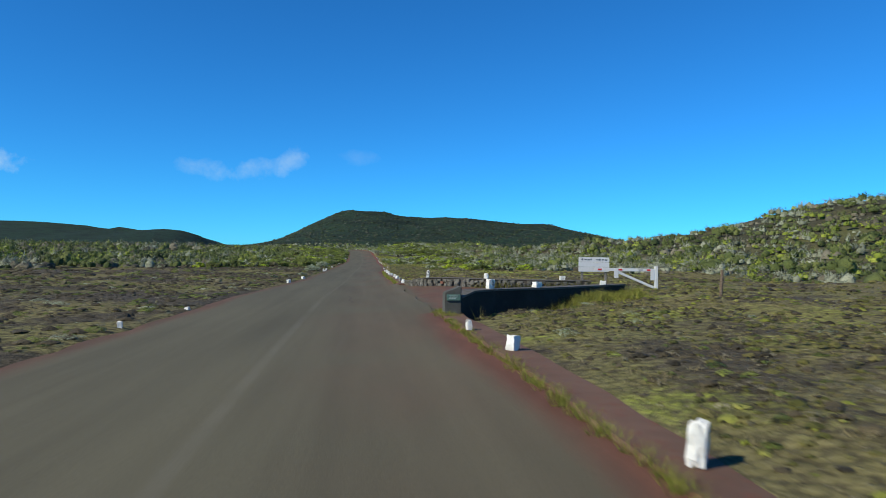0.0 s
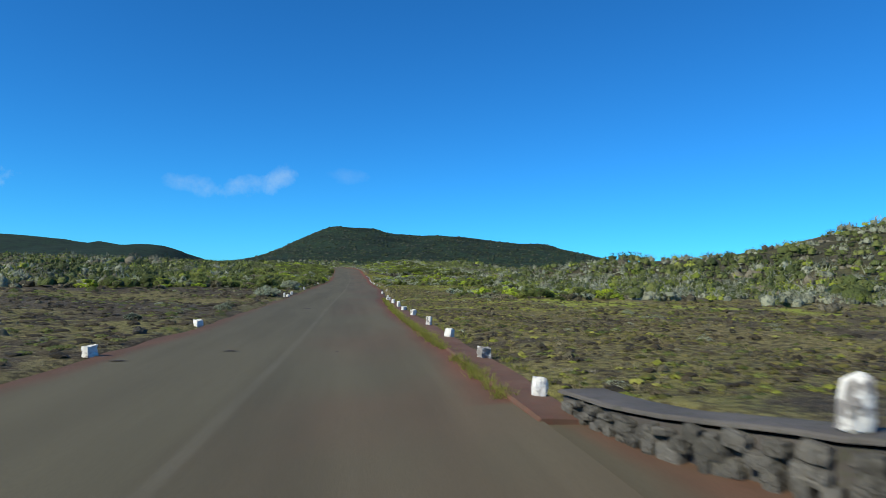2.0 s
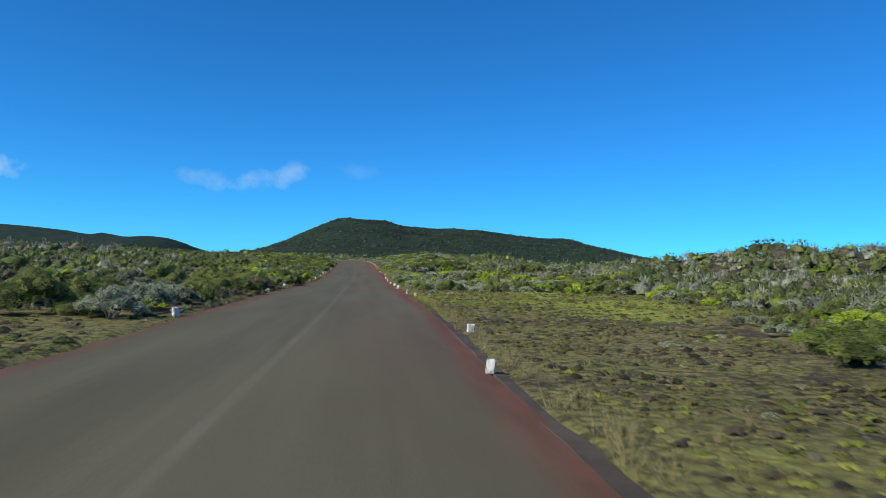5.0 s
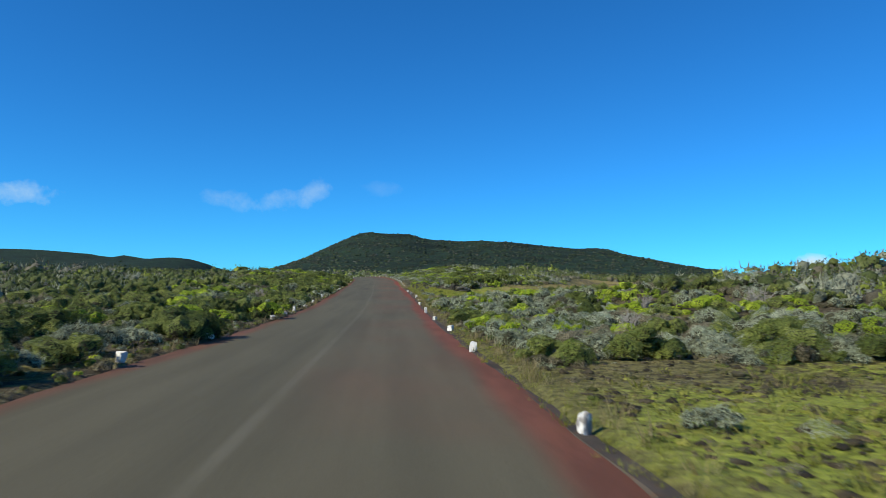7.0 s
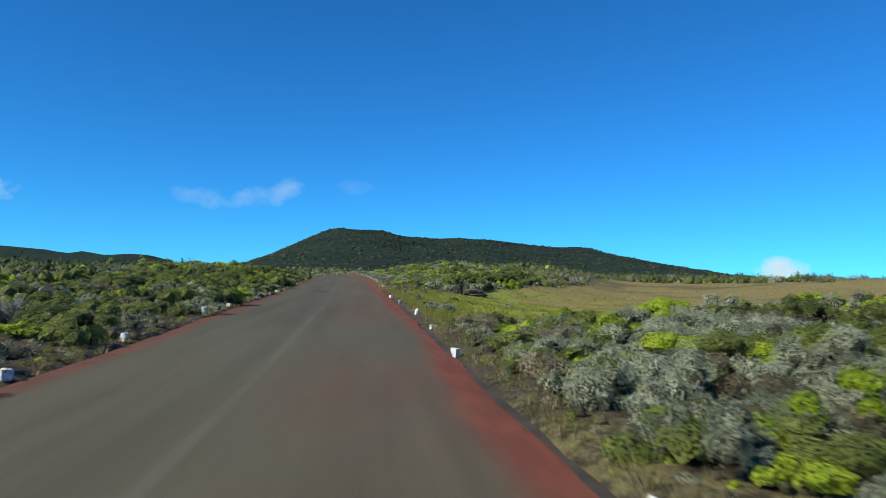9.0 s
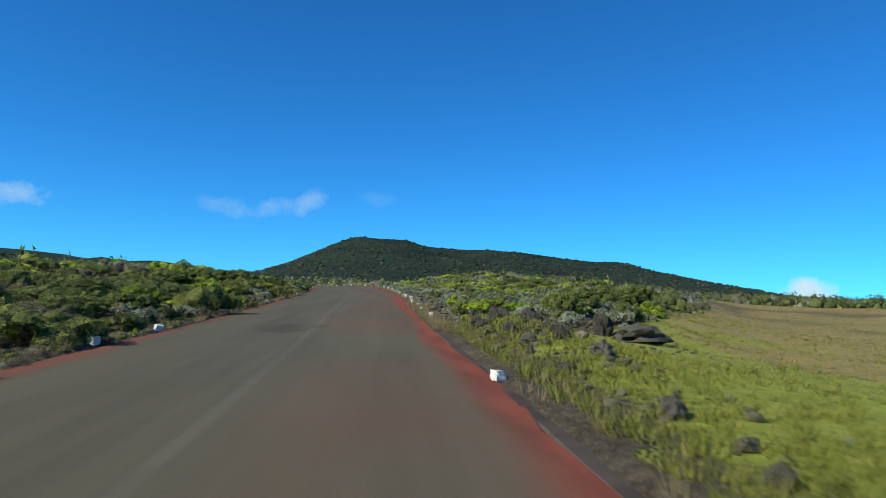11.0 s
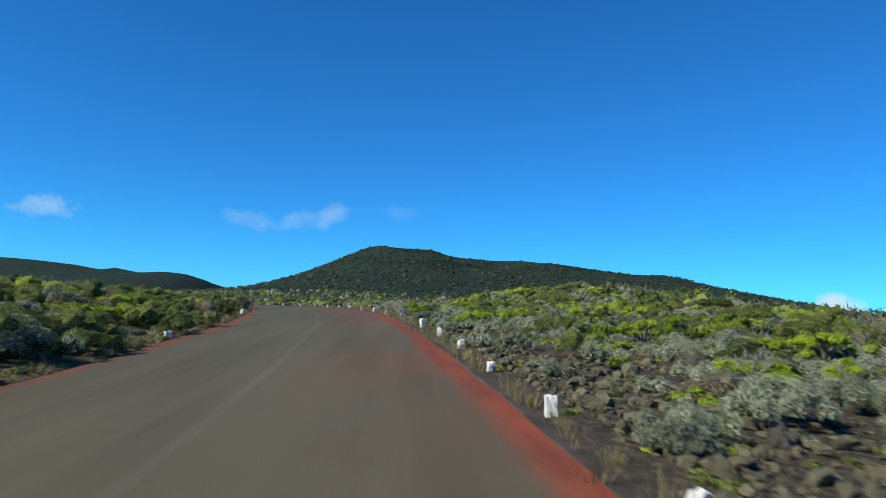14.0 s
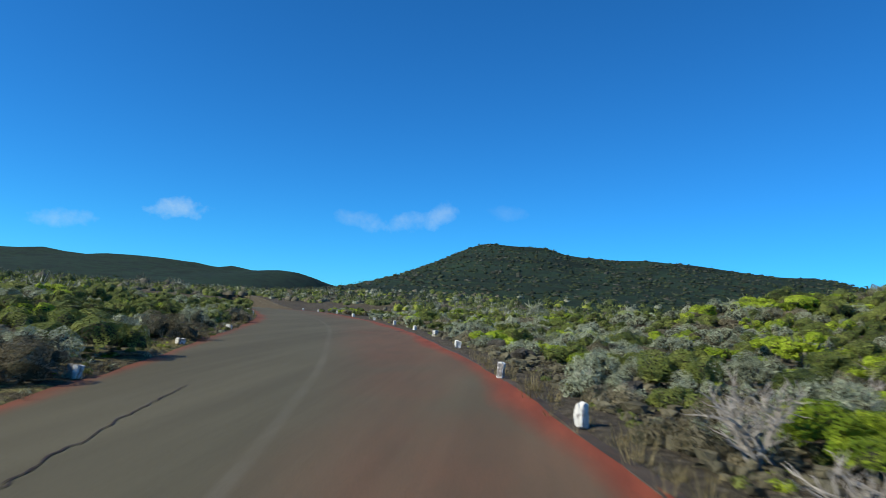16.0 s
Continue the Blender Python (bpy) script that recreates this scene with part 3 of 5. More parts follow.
lava_w = lava_w + 0.55 * field * np.exp(-((yy - 222 - 4 * wave(xx, yy, 17, 25)) / 4.0) ** 2)
ground = mesh_object("ground", np.stack([xx.ravel(), yy.ravel(), zz.ravel()], 1), grid_faces(len(GY), len(GS)), GROUND, True,
                     {"turf": (turf + field * 0.9).ravel(), "yellow": yellow.ravel(), "lava": lava_w.ravel(), "scrub": scrub_w.ravel(), "lush": lush_w.ravel()})
tagged(ground, "volcanic soil with sparse turf and open straw-yellow meadows", "ground", kind="structure")

# road with its red scoria edges
ry = np.arange(-60, 338, 1.0)
rs = np.array([-3.15, -2.95, -2.4, -1.8, -0.9, 0, 0.9, 1.8, 2.5, 2.95, 3.15])
widen = np.interp(ry, FY, FS)
jag = 0.06 * wave(ry, ry * 0, 21, 5) + 0.04 * wave(ry, ry * 0, 22, 1.7)
jag2 = 0.08 * wave(ry, ry * 0, 23, 6) + 0.05 * wave(ry, ry * 0, 24, 2.1)
rv, across = [], []
for i, y in enumerate(ry):
    for j, s in enumerate(rs):
        e = jag2[i] if j == 0 else jag[i] if j == len(rs) - 1 else 0.0
        q = RIGHT + (s - 3.15) / 6.30 * (RIGHT - left_edge(y))
        rv.append((line_x(y) + (q + e) * widen[i], y, road_h(q, y)))
        across.append(s if not 15.5 < y < 31.5 else min(s, 1.5))
rf = grid_faces(len(ry), len(rs))
for col, flip in ((0, 1), (len(rs) - 1, 0)):       # the slab's sides
    o = len(rv)
    for i in range(len(ry)):
        x, y, z = rv[i * len(rs) + col]
        rv += [(x, y, z), (x, y, z - 0.14)]
        across += [across[i * len(rs) + col]] * 2
    q = grid_faces(len(ry), 2) + o
    rf = np.concatenate([rf, q[:, ::-1] if flip else q])
road = mesh_object("road", rv, rf, ROAD, True, {"across": across, "apron": np.zeros(len(rv)), "along": [q[1] for q in rv]})
tagged(road, "grey-brown asphalt road with worn middle line and red cinder edges", "road", kind="structure")


# ---- helpers for things ----
def part(name, bm, material, parent, label="", smooth_shade=False):
    me = bpy.data.meshes.new(name)
    bm.to_mesh(me)
    bm.free()
    if smooth_shade:
        me.polygons.foreach_set("use_smooth", np.ones(len(me.polygons), bool))
    me.materials.append(material)
    ob = new(name, me)
    ob.parent = parent
    if label:
        tagged(ob, label)
    return ob


def empty(name, x, y, z, label, category, group="", turn=0.0):
    ob = new(name)
    ob.matrix_basis = pose(x, y, z, 0, 0, turn)
    ob.empty_display_size = 0.2
    return tagged(ob, label, category, group)


def box_bm(x0, x1, y0, y1, z0, z1, bevel=0.0, bm=None):
    own = bm or bmesh.new()
    r = bmesh.ops.create_cube(own, size=1.0)
    for v in r["verts"]:
        v.co = Vector(((x0 + x1) / 2 + v.co.x * (x1 - x0), (y0 + y1) / 2 + v.co.y * (y1 - y0), (z0 + z1) / 2 + v.co.z * (z1 - z0)))
    if bevel:
        es = list({e for v in r["verts"] for e in v.link_edges})
        bmesh.ops.bevel(own, geom=es, offset=bevel, segments=2, affect="EDGES", profile=0.6)
    return own


def rock_bm(seed, sx, sy, sz, level=2, rough=0.28, flat=0.35, blocky=0.0):
    """An uneven stone that sits on z = 0."""
    bm = bmesh.new()
    if blocky:
        bmesh.ops.create_cube(bm, size=1.25)
        bmesh.ops.subdivide_edges(bm, edges=bm.edges[:], cuts=3, use_grid_fill=True)
    else:
        bmesh.ops.create_icosphere(bm, subdivisions=level, radius=1.0)
    o = Vector((seed * 3.7, seed * 1.3, seed * 7.1))
    for v in bm.verts:
        c = v.co.copy()
        if blocky:
            n = c.normalized()
            c = c.lerp(n * 0.92, 1 - blocky)
        d = noise.noise(c * 0.9 + o) * rough + noise.noise(c * 2.3 + o) * rough * 0.6 + (0.3 - abs(noise.noise(c * 2.9 + o))) * rough * 0.5 + noise.noise(c * 6.1 + o) * rough * 0.12
        c = c * (1 + d)
        v.co = Vector((c.x * sx, c.y * sy, max(c.z, -flat) * sz))
    low = min(v.co.z for v in bm.verts)
    for v in bm.verts:
        v.co.z -= low
    return bm


def ground_z(x, y):
    return float(land(np.array([x]), np.array([y]))[0])


def at_road(s, y):
    """World place of a point s metres right of the driven line."""
    return float(line_x(y)) + float(beside(s, y)) * float(np.interp(y, FY, FS)), y


# ---- red side road ----
ax = np.concatenate([np.arange(1.62, 3.2, 0.2), np.arange(3.2, 11.5, 0.58)])
av, acr, fl = [], [], []
for x in ax:
    lo, hi = np.interp(x, APRON_X, APRON_LO), np.interp(x, APRON_X, APRON_HI)
    for t in np.linspace(0, 1, 15):
        y = lo + (hi - lo) * t
        av.append((x, y, float(apron_z(x, y)) + 0.006 * float(wave(x, y, 31, 3)) * float(sstep(x, 1.7, 2.2))))
        acr.append(0.6)
        fl.append(float(sstep(x + 0.12 * math.sin(y * 2.3), 1.75, 2.1)))
side_road = mesh_object("side_road", av, grid_faces(len(ax), 15)[:, ::-1], ROAD, True, {"across": acr, "apron": fl})
tagged(side_road, "dusty red cinder side road leaving the asphalt", "road", kind="structure")


# ---- kerb along the verge ----
def kerb(y0, y1, s0, s1, top, material, label):
    ys = np.arange(y0, y1 + 0.01, 0.8)
    v = []
    for y in ys:
        w = float(np.interp(y, FY, FS))
        e0, e1 = s0 + 0.025 * float(wave(y, 0, 41, 3)), s1 + 0.05 * float(wave(y, 0, 42, 4))
        zt = float(edge_z(y)) + top + 0.015 * float(wave(y, 0, 43, 2.2))
        for s, z in ((e0, -0.25), (e0, zt - road_z(y) - 0.025), (e0 + 0.025, zt - road_z(y)), (e1 - 0.03, zt - road_z(y) - 0.01), (e1, zt - road_z(y) - 0.05), (e1, -0.45)):
            v.append((float(line_x(y)) + s * w, y, float(road_z(y)) + z))
    n = len(v) - 6
    caps = [(3, 2, 1, 0), (5, 4, 3, 0), (n, n + 1, n + 2, n + 3), (n, n + 3, n + 4, n + 5)]
    ob = mesh_object("kerb", v, np.concatenate([grid_faces(len(ys), 6), caps]), material, False)
    return tagged(ob, label, "kerb", kind="structure")


kerb(-40, 14.5, 1.72, 2.24, 0.035, KERB, "worn concrete kerb dusted with red cinder")
kerb(31.0, 66, 1.72, 2.20, 0.035, KERB, "worn concrete kerb dusted with red cinder")
kerb(66.8, 139.2, 1.70, 1.93, 0.004, EDGE, "sunken grey concrete road edge, half overgrown")
kerb(140, 262, 1.70, 2.04, 0.006, EDGE, "low grey concrete kerb beside lava rubble")


# ---- parapet at the side road ----
parapet = empty("parapet", 2.05, 14.7, 0, "low concrete parapet in shade above a grassy ditch", "parapet")
P_TOP = [0.54, 0.645, 0.645, 0.645, 0.645]


def wall_strip(levels, back, out=0.0):
    """A prism that follows the parapet's line; levels are heights under its top."""
    bm = bmesh.new()
    rows = []
    for i in range(5):
        a = Vector((WALL_X[max(i - 1, 0)], WALL_Y[max(i - 1, 0)]))
        e = Vector((WALL_X[min(i + 1, 4)], WALL_Y[min(i + 1, 4)]))
        t = (e - a).normalized()
        n = Vector((t.y, -t.x))
        x, y = WALL_X[i] - 2.05, WALL_Y[i] - 14.7
        f = (x + n.x * out, y + n.y * out)
        k = (x - n.x * back, y - n.y * back)
        rows.append([bm.verts.new((*f, P_TOP[i] + levels[0])), bm.verts.new((*f, P_TOP[i] + levels[1])), bm.verts.new((*k, P_TOP[i] + levels[1])), bm.verts.new((*k, P_TOP[i] + levels[0]))])
    for p_, q_ in zip(rows, rows[1:]):
        for k in range(4):
            bm.faces.new((p_[k], q_[k], q_[(k + 1) % 4], p_[(k + 1) % 4]))
    bm.faces.new(rows[0])
    bm.faces.new(rows[-1][::-1])
    bmesh.ops.recalc_face_normals(bm, faces=bm.faces[:])
    return bm


part("wall", wall_strip((-1.1, -0.045), 0.42), FACE, parapet, "black wall face, its shade put into the colour")
part("coping", wall_strip((-0.042, 0.0), 0.45, 0.03), CONCRETE, parapet, "grey concrete coping")
pillar_m = m_concrete("pillar_stone", (0.060, 0.062, 0.054), (0.105, 0.105, 0.092), (0.060, 0.075, 0.045))
bm = bmesh.new()
base = [(-0.34, -0.14), (0.02, -0.14), (0.02, 0.20), (-0.34, 0.20)]
lo_v = [bm.verts.new((a, b, -0.2)) for a, b in base]
hi_v = [bm.verts.new((a, b, 0.62 if a < -0.2 else 0.76)) for a, b in base]
bm.faces.new(lo_v[::-1])
bm.faces.new(hi_v)
for i in range(4):
    j = (i + 1) % 4
    bm.faces.new((lo_v[i], lo_v[j], hi_v[j], hi_v[i]))
bmesh.ops.bevel(bm, geom=bm.edges[:], offset=0.02, segments=2, affect="EDGES")
pillar = part("pillar", bm, pillar_m, parapet, "dark stone end pillar with slanted top")
pillar.matrix_basis = pose(0.16, -0.12, 0.02, 0, 0, 4)
plate = part("plaque", box_bm(-0.31, -0.01, -0.168, -0.136, 0.45, 0.58, 0.006), GREENP, pillar, "pale green plaque with faint writing")
for i, (a, b) in enumerate(((-0.27, -0.06), (-0.26, -0.09), (-0.27, -0.12))):
    part("lettering", box_bm(a, b, -0.172, -0.1685, 0.545 - i * 0.028, 0.555 - i * 0.028), PALEP, pillar)


# ---- marker stones ----
marker_meshes = []
for i in range(9):
    tall = (0.30, 0.36, 0.42, 0.34, 0.27, 0.44, 0.32, 0.38, 0.25)[i] * 0.46
    wide = (0.15, 0.14, 0.12, 0.17, 0.18, 0.12, 0.16, 0.13, 0.19)[i] * 0.86
    bm = rock_bm(30 + i, wide * 1.12, wide * 0.95, tall, 3, 0.30, 0.72, (0.75, 0.85, 0.7, 0.95, 0.8, 0.65, 0.9, 0.6, 0.85)[i])
    me = bpy.data.meshes.new("marker_stone")
    bm.to_mesh(me)
    bm.free()
    me.materials.append(WHITE)
    marker_meshes.append(me)
rng = np.random.RandomState(5)


def marker(x, y, z, k, size=1.0, side="right"):
    ob = new("marker_stone", marker_meshes[k % len(marker_meshes)])
    ob.matrix_basis = pose(x, y, z - 0.03, rng.uniform(-5, 5), rng.uniform(-6, 6), rng.uniform(0, 360)) @ Matrix.Diagonal((size, size, size * rng.uniform(0.9, 1.15), 1))
    where = {"right": "on the kerb", "left": "on the cinder verge", "wall": "on top of a low wall"}[side]
    return tagged(ob, "rough whitewashed lava stone marker standing " + where, "marker stone", "white marker stones")


RIGHT_STONES = [-6, -1.5, 3.5, 8.3, 10.8, 32.1, 35.2, 38.6, 42.4, 46.7, 50.7, 54.2, 58.0, 62.4, 68.9, 74.2, 79.5, 96.3, 98.9, 106.6, 112.7, 118.4, 124.0, 132.4, 138.0, 143.6, 151.8, 158.2, 167.4, 171.0, 174.7, 178.2, 181.9, 185.3, 188.6, 191.9, 195.6, 199.0, 202.8, 206.8, 210.5, 214.3, 219.6, 223.5, 227.5, 231.5, 237.7, 243.3, 247.8, 253.2, 259.5, 266, 274, 283, 293]
STONE_X = {32.1: 1.9, 35.2: 1.95, 38.6: 1.92, 42.4: 1.93, 46.7: 1.94, 50.7: 1.95, 54.2: 1.97, 58.0: 1.95, 62.4: 1.94, 74.2: 2.09, 96.3: 2.79, 98.9: 2.6, 106.6: 2.53, 112.7: 2.61, 118.4: 2.53, 124.0: 2.51, 132.4: 2.62, 151.8: 2.79, 158.2: 2.66, 167.4: 2.73, 171.0: 2.61, 174.7: 2.52, 178.2: 2.56, 181.9: 2.48, 185.3: 2.55, 188.6: 2.41, 191.9: 2.33, 195.6: 2.2, 199.0: 2.13, 202.8: 1.99, 206.8: 1.84, 210.5: 1.56, 214.3: 1.21, 219.6: 0.55, 223.5: -0.16, 227.5: -0.88, 231.5: -1.76, 237.7: -2.91, 243.3: -4.06, 247.8: -5.35}
for i, y in enumerate(RIGHT_STONES):
    s = 2.02 + rng.uniform(-0.05, 0.08)
    s = {8.3: 1.93, 10.8: 1.78}.get(y, s)
    x, y = STONE_X.get(y, at_road(s, y)[0]), y
    big = 0.74 if 10 < y < 14 else 0.9 if y < 14 else 0.84 if y < 64 else rng.uniform(0.75, 1.0) * (0.85 if y < 168 else 1.0)
    marker(x, y, float(edge_z(y)) + (0.035 if y < 66 else 0.02), (2, 5, 1, 7)[i % 4] if y > 168 else i * 5 + i // 7 if y > 14 else (5, 1, 5, 7, 2)[i], big)
LEFT_STONES = [13.5, 18.4, 36.5, 43.2, 66.6, 67.4, 70.8, 82.4, 98.6, 105.4, 110.9, 119.8, 122.9, 125.5, 130.3, 135.3, 143.5, 148.2, 152.7, 155.6, 161.8, 165.5, 173.5, 182.8, 190.2, 196.8, 205.8, 209.7, 217.2, 229.5, 235.3, 223.0, 242.0, 249.0, 256.5, 266]
for i, y in enumerate(LEFT_STONES):
    x, y = at_road(-4.72 + rng.uniform(-0.10, 0.08), y)
    low = 0.55 if y < 20 else 0.85
    marker(x, y, max(ground_z(x, y), float(road_h(left_edge(y), y)) - 0.03), i * 7 + 1, low * rng.uniform(0.9, 1.1), "left")
for i, (x, y, z) in enumerate(((3.20, 16.33, 0.645), (4.62, 17.32, 0.645), (7.2, 19.65, 0.645))):
    marker(x, y, z, (7, 3, 4)[i], (1.0, 0.9, 0.8)[i], "wall")

# ---- dry stone wall ----
WALL = [(1.95, 31.5), (2.2, 29.9), (2.62, 28.75), (3.5, 27.85), (4.8, 26.9), (6.6, 26.4), (9.0, 26.2)]
wall_len = np.concatenate([[0], np.cumsum([math.dist(WALL[i], WALL[i + 1]) for i in range(len(WALL) - 1)])])


def wall_at(d):
    x = float(np.interp(d, wall_len, [p[0] for p in WALL]))
    y = float(np.interp(d, wall_len, [p[1] for p in WALL]))
    x2 = float(np.interp(d + 0.3, wall_len, [p[0] for p in WALL])) - float(np.interp(d - 0.3, wall_len, [p[0] for p in WALL]))
    y2 = float(np.interp(d + 0.3, wall_len, [p[1] for p in WALL])) - float(np.interp(d - 0.3, wall_len, [p[1] for p in WALL]))
    h = 0.20 + 0.15 * float(sstep(d, 0.3, 3.0))
    return x, y, math.atan2(y2, x2), float(apron_z(x, y)) - 0.01, h


stone_wall = empty("stone_wall", *WALL[0], 0, "low mortared wall of dark lava blocks", "stone wall")
cv, kv = [], []
steps = np.linspace(0, wall_len[-1], 40)
for d in steps:
    x, y, a, z, h = wall_at(d)
    nx, ny = math.sin(a), -math.cos(a)
    for o, zz_ in ((-0.02, -0.2), (-0.02, h - 0.04), (-0.38, h - 0.04), (-0.38, -0.2)):
        cv.append((x + nx * o - WALL[0][0], y + ny * o - WALL[0][1], z + zz_))
    ledge = 0.02 * float(wave(d, 0, 51, 0.9))
    for o, zz_ in ((0.02 + ledge, h - 0.012), (0.02 + ledge, h + 0.008), (0.0, h + 0.02), (-0.42, h + 0.02), (-0.44, h - 0.045)):
        kv.append((x + nx * o - WALL[0][0], y + ny * o - WALL[0][1], z + zz_ + 0.004 * float(wave(d, 3, 52, 1.3))))
mesh_object("core", cv, grid_faces(len(steps), 4), MORTAR, parent=stone_wall)
mesh_object("coping", kv, grid_faces(len(steps), 5), CONCRETE, parent=stone_wall)
block_meshes = []
for i in range(10):
    me = bpy.data.meshes.new("block")
    bm = rock_bm(80 + i, 0.5, 0.32, 0.5, 2, 0.25, 0.75, 0.72)
    bm.to_mesh(me)
    bm.free()
    me.materials.append(WALLSTONE if i != 4 else RUSTY)
    block_meshes.append(me)
for i, (x, y) in enumerate(((2.76, 28.86), (4.95, 27.02), (7.9, 26.45))):
    d = float(np.interp(x, [q[0] for q in WALL], wall_len))
    marker(x, y, wall_at(d)[3] + wall_at(d)[4] + 0.02, (2, 7, 6)[i], 1.0, "wall")

# ---- sign, gate and posts at the side road ----
direction_sign = empty("direction_sign", 9.74, 27.95, 0.22, "white three-board wooden sign on two posts", "sign")
for i in range(3):
    b = part("board", box_bm(-0.72, 0.60, -0.05, -0.015, 0.63 + 0.205 * i, 0.825 + 0.205 * i, 0.006), PAINT, direction_sign)
    if i == 2:
        for j in range(9):
            if j != 4:
                part("lettering", box_bm(-0.60 + j * 0.125, -0.53 + j * 0.125 + 0.02 * (j % 3), -0.0535, -0.0505, 1.10 + 0.01 * (j % 2), 1.18 - 0.012 * (j % 3)), DARKP, b)
for x in (-0.55, 0.48):
    part("post", box_bm(x - 0.045, x + 0.045, -0.012, 0.07, -0.4, 1.2, 0.008), GREYWOOD, direction_sign)

gate = empty("barrier_gate", 10.3, 27.4, 0.24, "white painted barrier gate with red reflectors, closed", "gate")
part("hinge_post", box_bm(1.82, 1.94, -0.06, 0.06, -0.4, 0.88, 0.01), PAINT, gate)
rail = part("top_rail", box_bm(-0.75, 1.82, -0.03, 0.03, 0.66, 0.78, 0.008), PAINT, gate)
for x in (-0.55, 0.32, 1.2, 1.55):
    part("reflector", box_bm(x - 0.09, x + 0.09, -0.036, -0.0305, 0.685, 0.755), REDP if x != 1.2 else GALV, rail)
bm = box_bm(-0.86, 0.86, -0.025, 0.025, -0.05, 0.05, 0.006)
bmesh.ops.transform(bm, matrix=pose(0.98, 0.0, 0.32, 0, 22, 0), verts=bm.verts[:])
part("brace", bm, PAINT, gate)
part("plate", box_bm(0.06, 0.24, -0.045, -0.031, 0.38, 0.78, 0.004), PAINT, gate)
part("plate", box_bm(1.62, 1.80, -0.045, -0.031, 0.30, 0.78, 0.004), PAINT, gate)
bm = bmesh.new()
bmesh.ops.create_cone(bm, cap_ends=True, segments=10, radius1=0.06, radius2=0.052, depth=1.3)
bmesh.ops.translate(bm, verts=bm.verts[:], vec=(0, 0, 0.30))
fence_post = part("fence_post", bm, WOOD, None, smooth_shade=False)
fence_post.matrix_basis = pose(12.1, 21.9, ground_z(12.1, 21.9), 1, 2, 0)
tagged(fence_post, "weathered round wooden post standing in the grass", "post")


# ---- plants: leaf clouds ----
def leaves(r, centres, radii, n, length, width, up=0.3, spread=0.9):
    """n leaf triangles on the outsides of a set of lobes."""
    pick = r.choice(len(centres), n, p=radii ** 2 / (radii ** 2).sum())
    d = r.normal(size=(n, 3))
    d[:, 2] = np.abs(d[:, 2]) * 1.05 - 0.10
    d /= np.linalg.norm(d, axis=1)[:, None]
    p = centres[pick] + d * (radii[pick] * r.uniform(0.72, 1.04, n))[:, None]
    t = d * 0.45 + r.normal(size=(n, 3)) * spread
    t -= d * (t * d).sum(1)[:, None] * 0.35
    t[:, 2] += up
    t /= np.linalg.norm(t, axis=1)[:, None]
    q = np.cross(t, d + r.normal(size=(n, 3)) * 0.5)
    q /= np.linalg.norm(q, axis=1)[:, None] + 1e-9
    ln = (length * r.uniform(0.6, 1.3, n))[:, None]
    wd = (width * r.uniform(0.6, 1.3, n))[:, None]
    v = np.stack([p - q * wd, p + q * wd, p + t * ln], 1).reshape(-1, 3)
    v[:, 2] = np.maximum(v[:, 2], 0.0)
    return v


def ball(level):
    """The upper part of a sphere: corners and faces."""
    bm = bmesh.new()
    bmesh.ops.create_icosphere(bm, subdivisions=level, radius=1.0)
    v = np.array([a.co[:] for a in bm.verts])
    f = np.array([[a.index for a in q.verts] for q in bm.faces])
    bm.free()
    f = f[v[f][:, :, 2].mean(1) > (-0.45 if level == 1 else -0.2)]
    used = np.unique(f)
    back = np.zeros(len(v), int)
    back[used] = np.arange(len(used))
    return v[used], back[f]


BALL = {1: ball(1), 2: ball(2)}


def lobes(r, centres, radii, level, spike, squash=0.82):
    """Shaggy rounded masses of foliage, one round each centre."""
    v0, f0 = BALL[level]
    vs, fs = [], []
    for i, (c, q) in enumerate(zip(centres, radii)):
        out = 1 + spike * (r.rand(len(v0)) - 0.45)
        p = v0 * out[:, None] + r.normal(0, 0.05, v0.shape)
        p = p * (q * np.array([r.uniform(0.85, 1.15), r.uniform(0.85, 1.15), squash])) + c
        vs.append(p)
        fs.append(f0 + i * len(v0))
    v = np.concatenate(vs)
    v[:, 2] = np.maximum(v[:, 2], -0.06)
    return v, np.concatenate(fs)


def dome(r, n, flat=0.65, lobe=(0.24, 0.40)):
    """Lobes spread over a dome of radius about 1."""
    a, q = r.uniform(0, 6.283) + np.arange(n) * 2.39996, np.sqrt((np.arange(n) + r.uniform(0.2, 0.8, n)) / n)
    rad = r.uniform(*lobe, n)
    x, y = np.cos(a) * q * 0.78, np.sin(a) * q * 0.78
    z = flat * np.sqrt(np.clip(1 - q ** 2 * 0.80, 0.05, 1)) * r.uniform(0.70, 1.0, n) - rad * 0.45
    return np.stack([x, y, np.maximum(z, rad * 0.25)], 1), rad


def heads(r, n, flat, lobe):
    """Flat-topped heads of leaves, each of a few tufts, held up by bare stems."""
    k = max(2, n // 4)
    base, _ = dome(r, k, flat, lobe)
    own = r.randint(k, size=n)
    rad = r.uniform(*lobe, n)
    c = base[own] + np.stack([r.normal(0, 0.15, n), r.normal(0, 0.15, n), r.normal(0, 0.03, n)], 1)
    c[:, 2] = np.maximum(c[:, 2], rad * 0.4)
    return c, rad


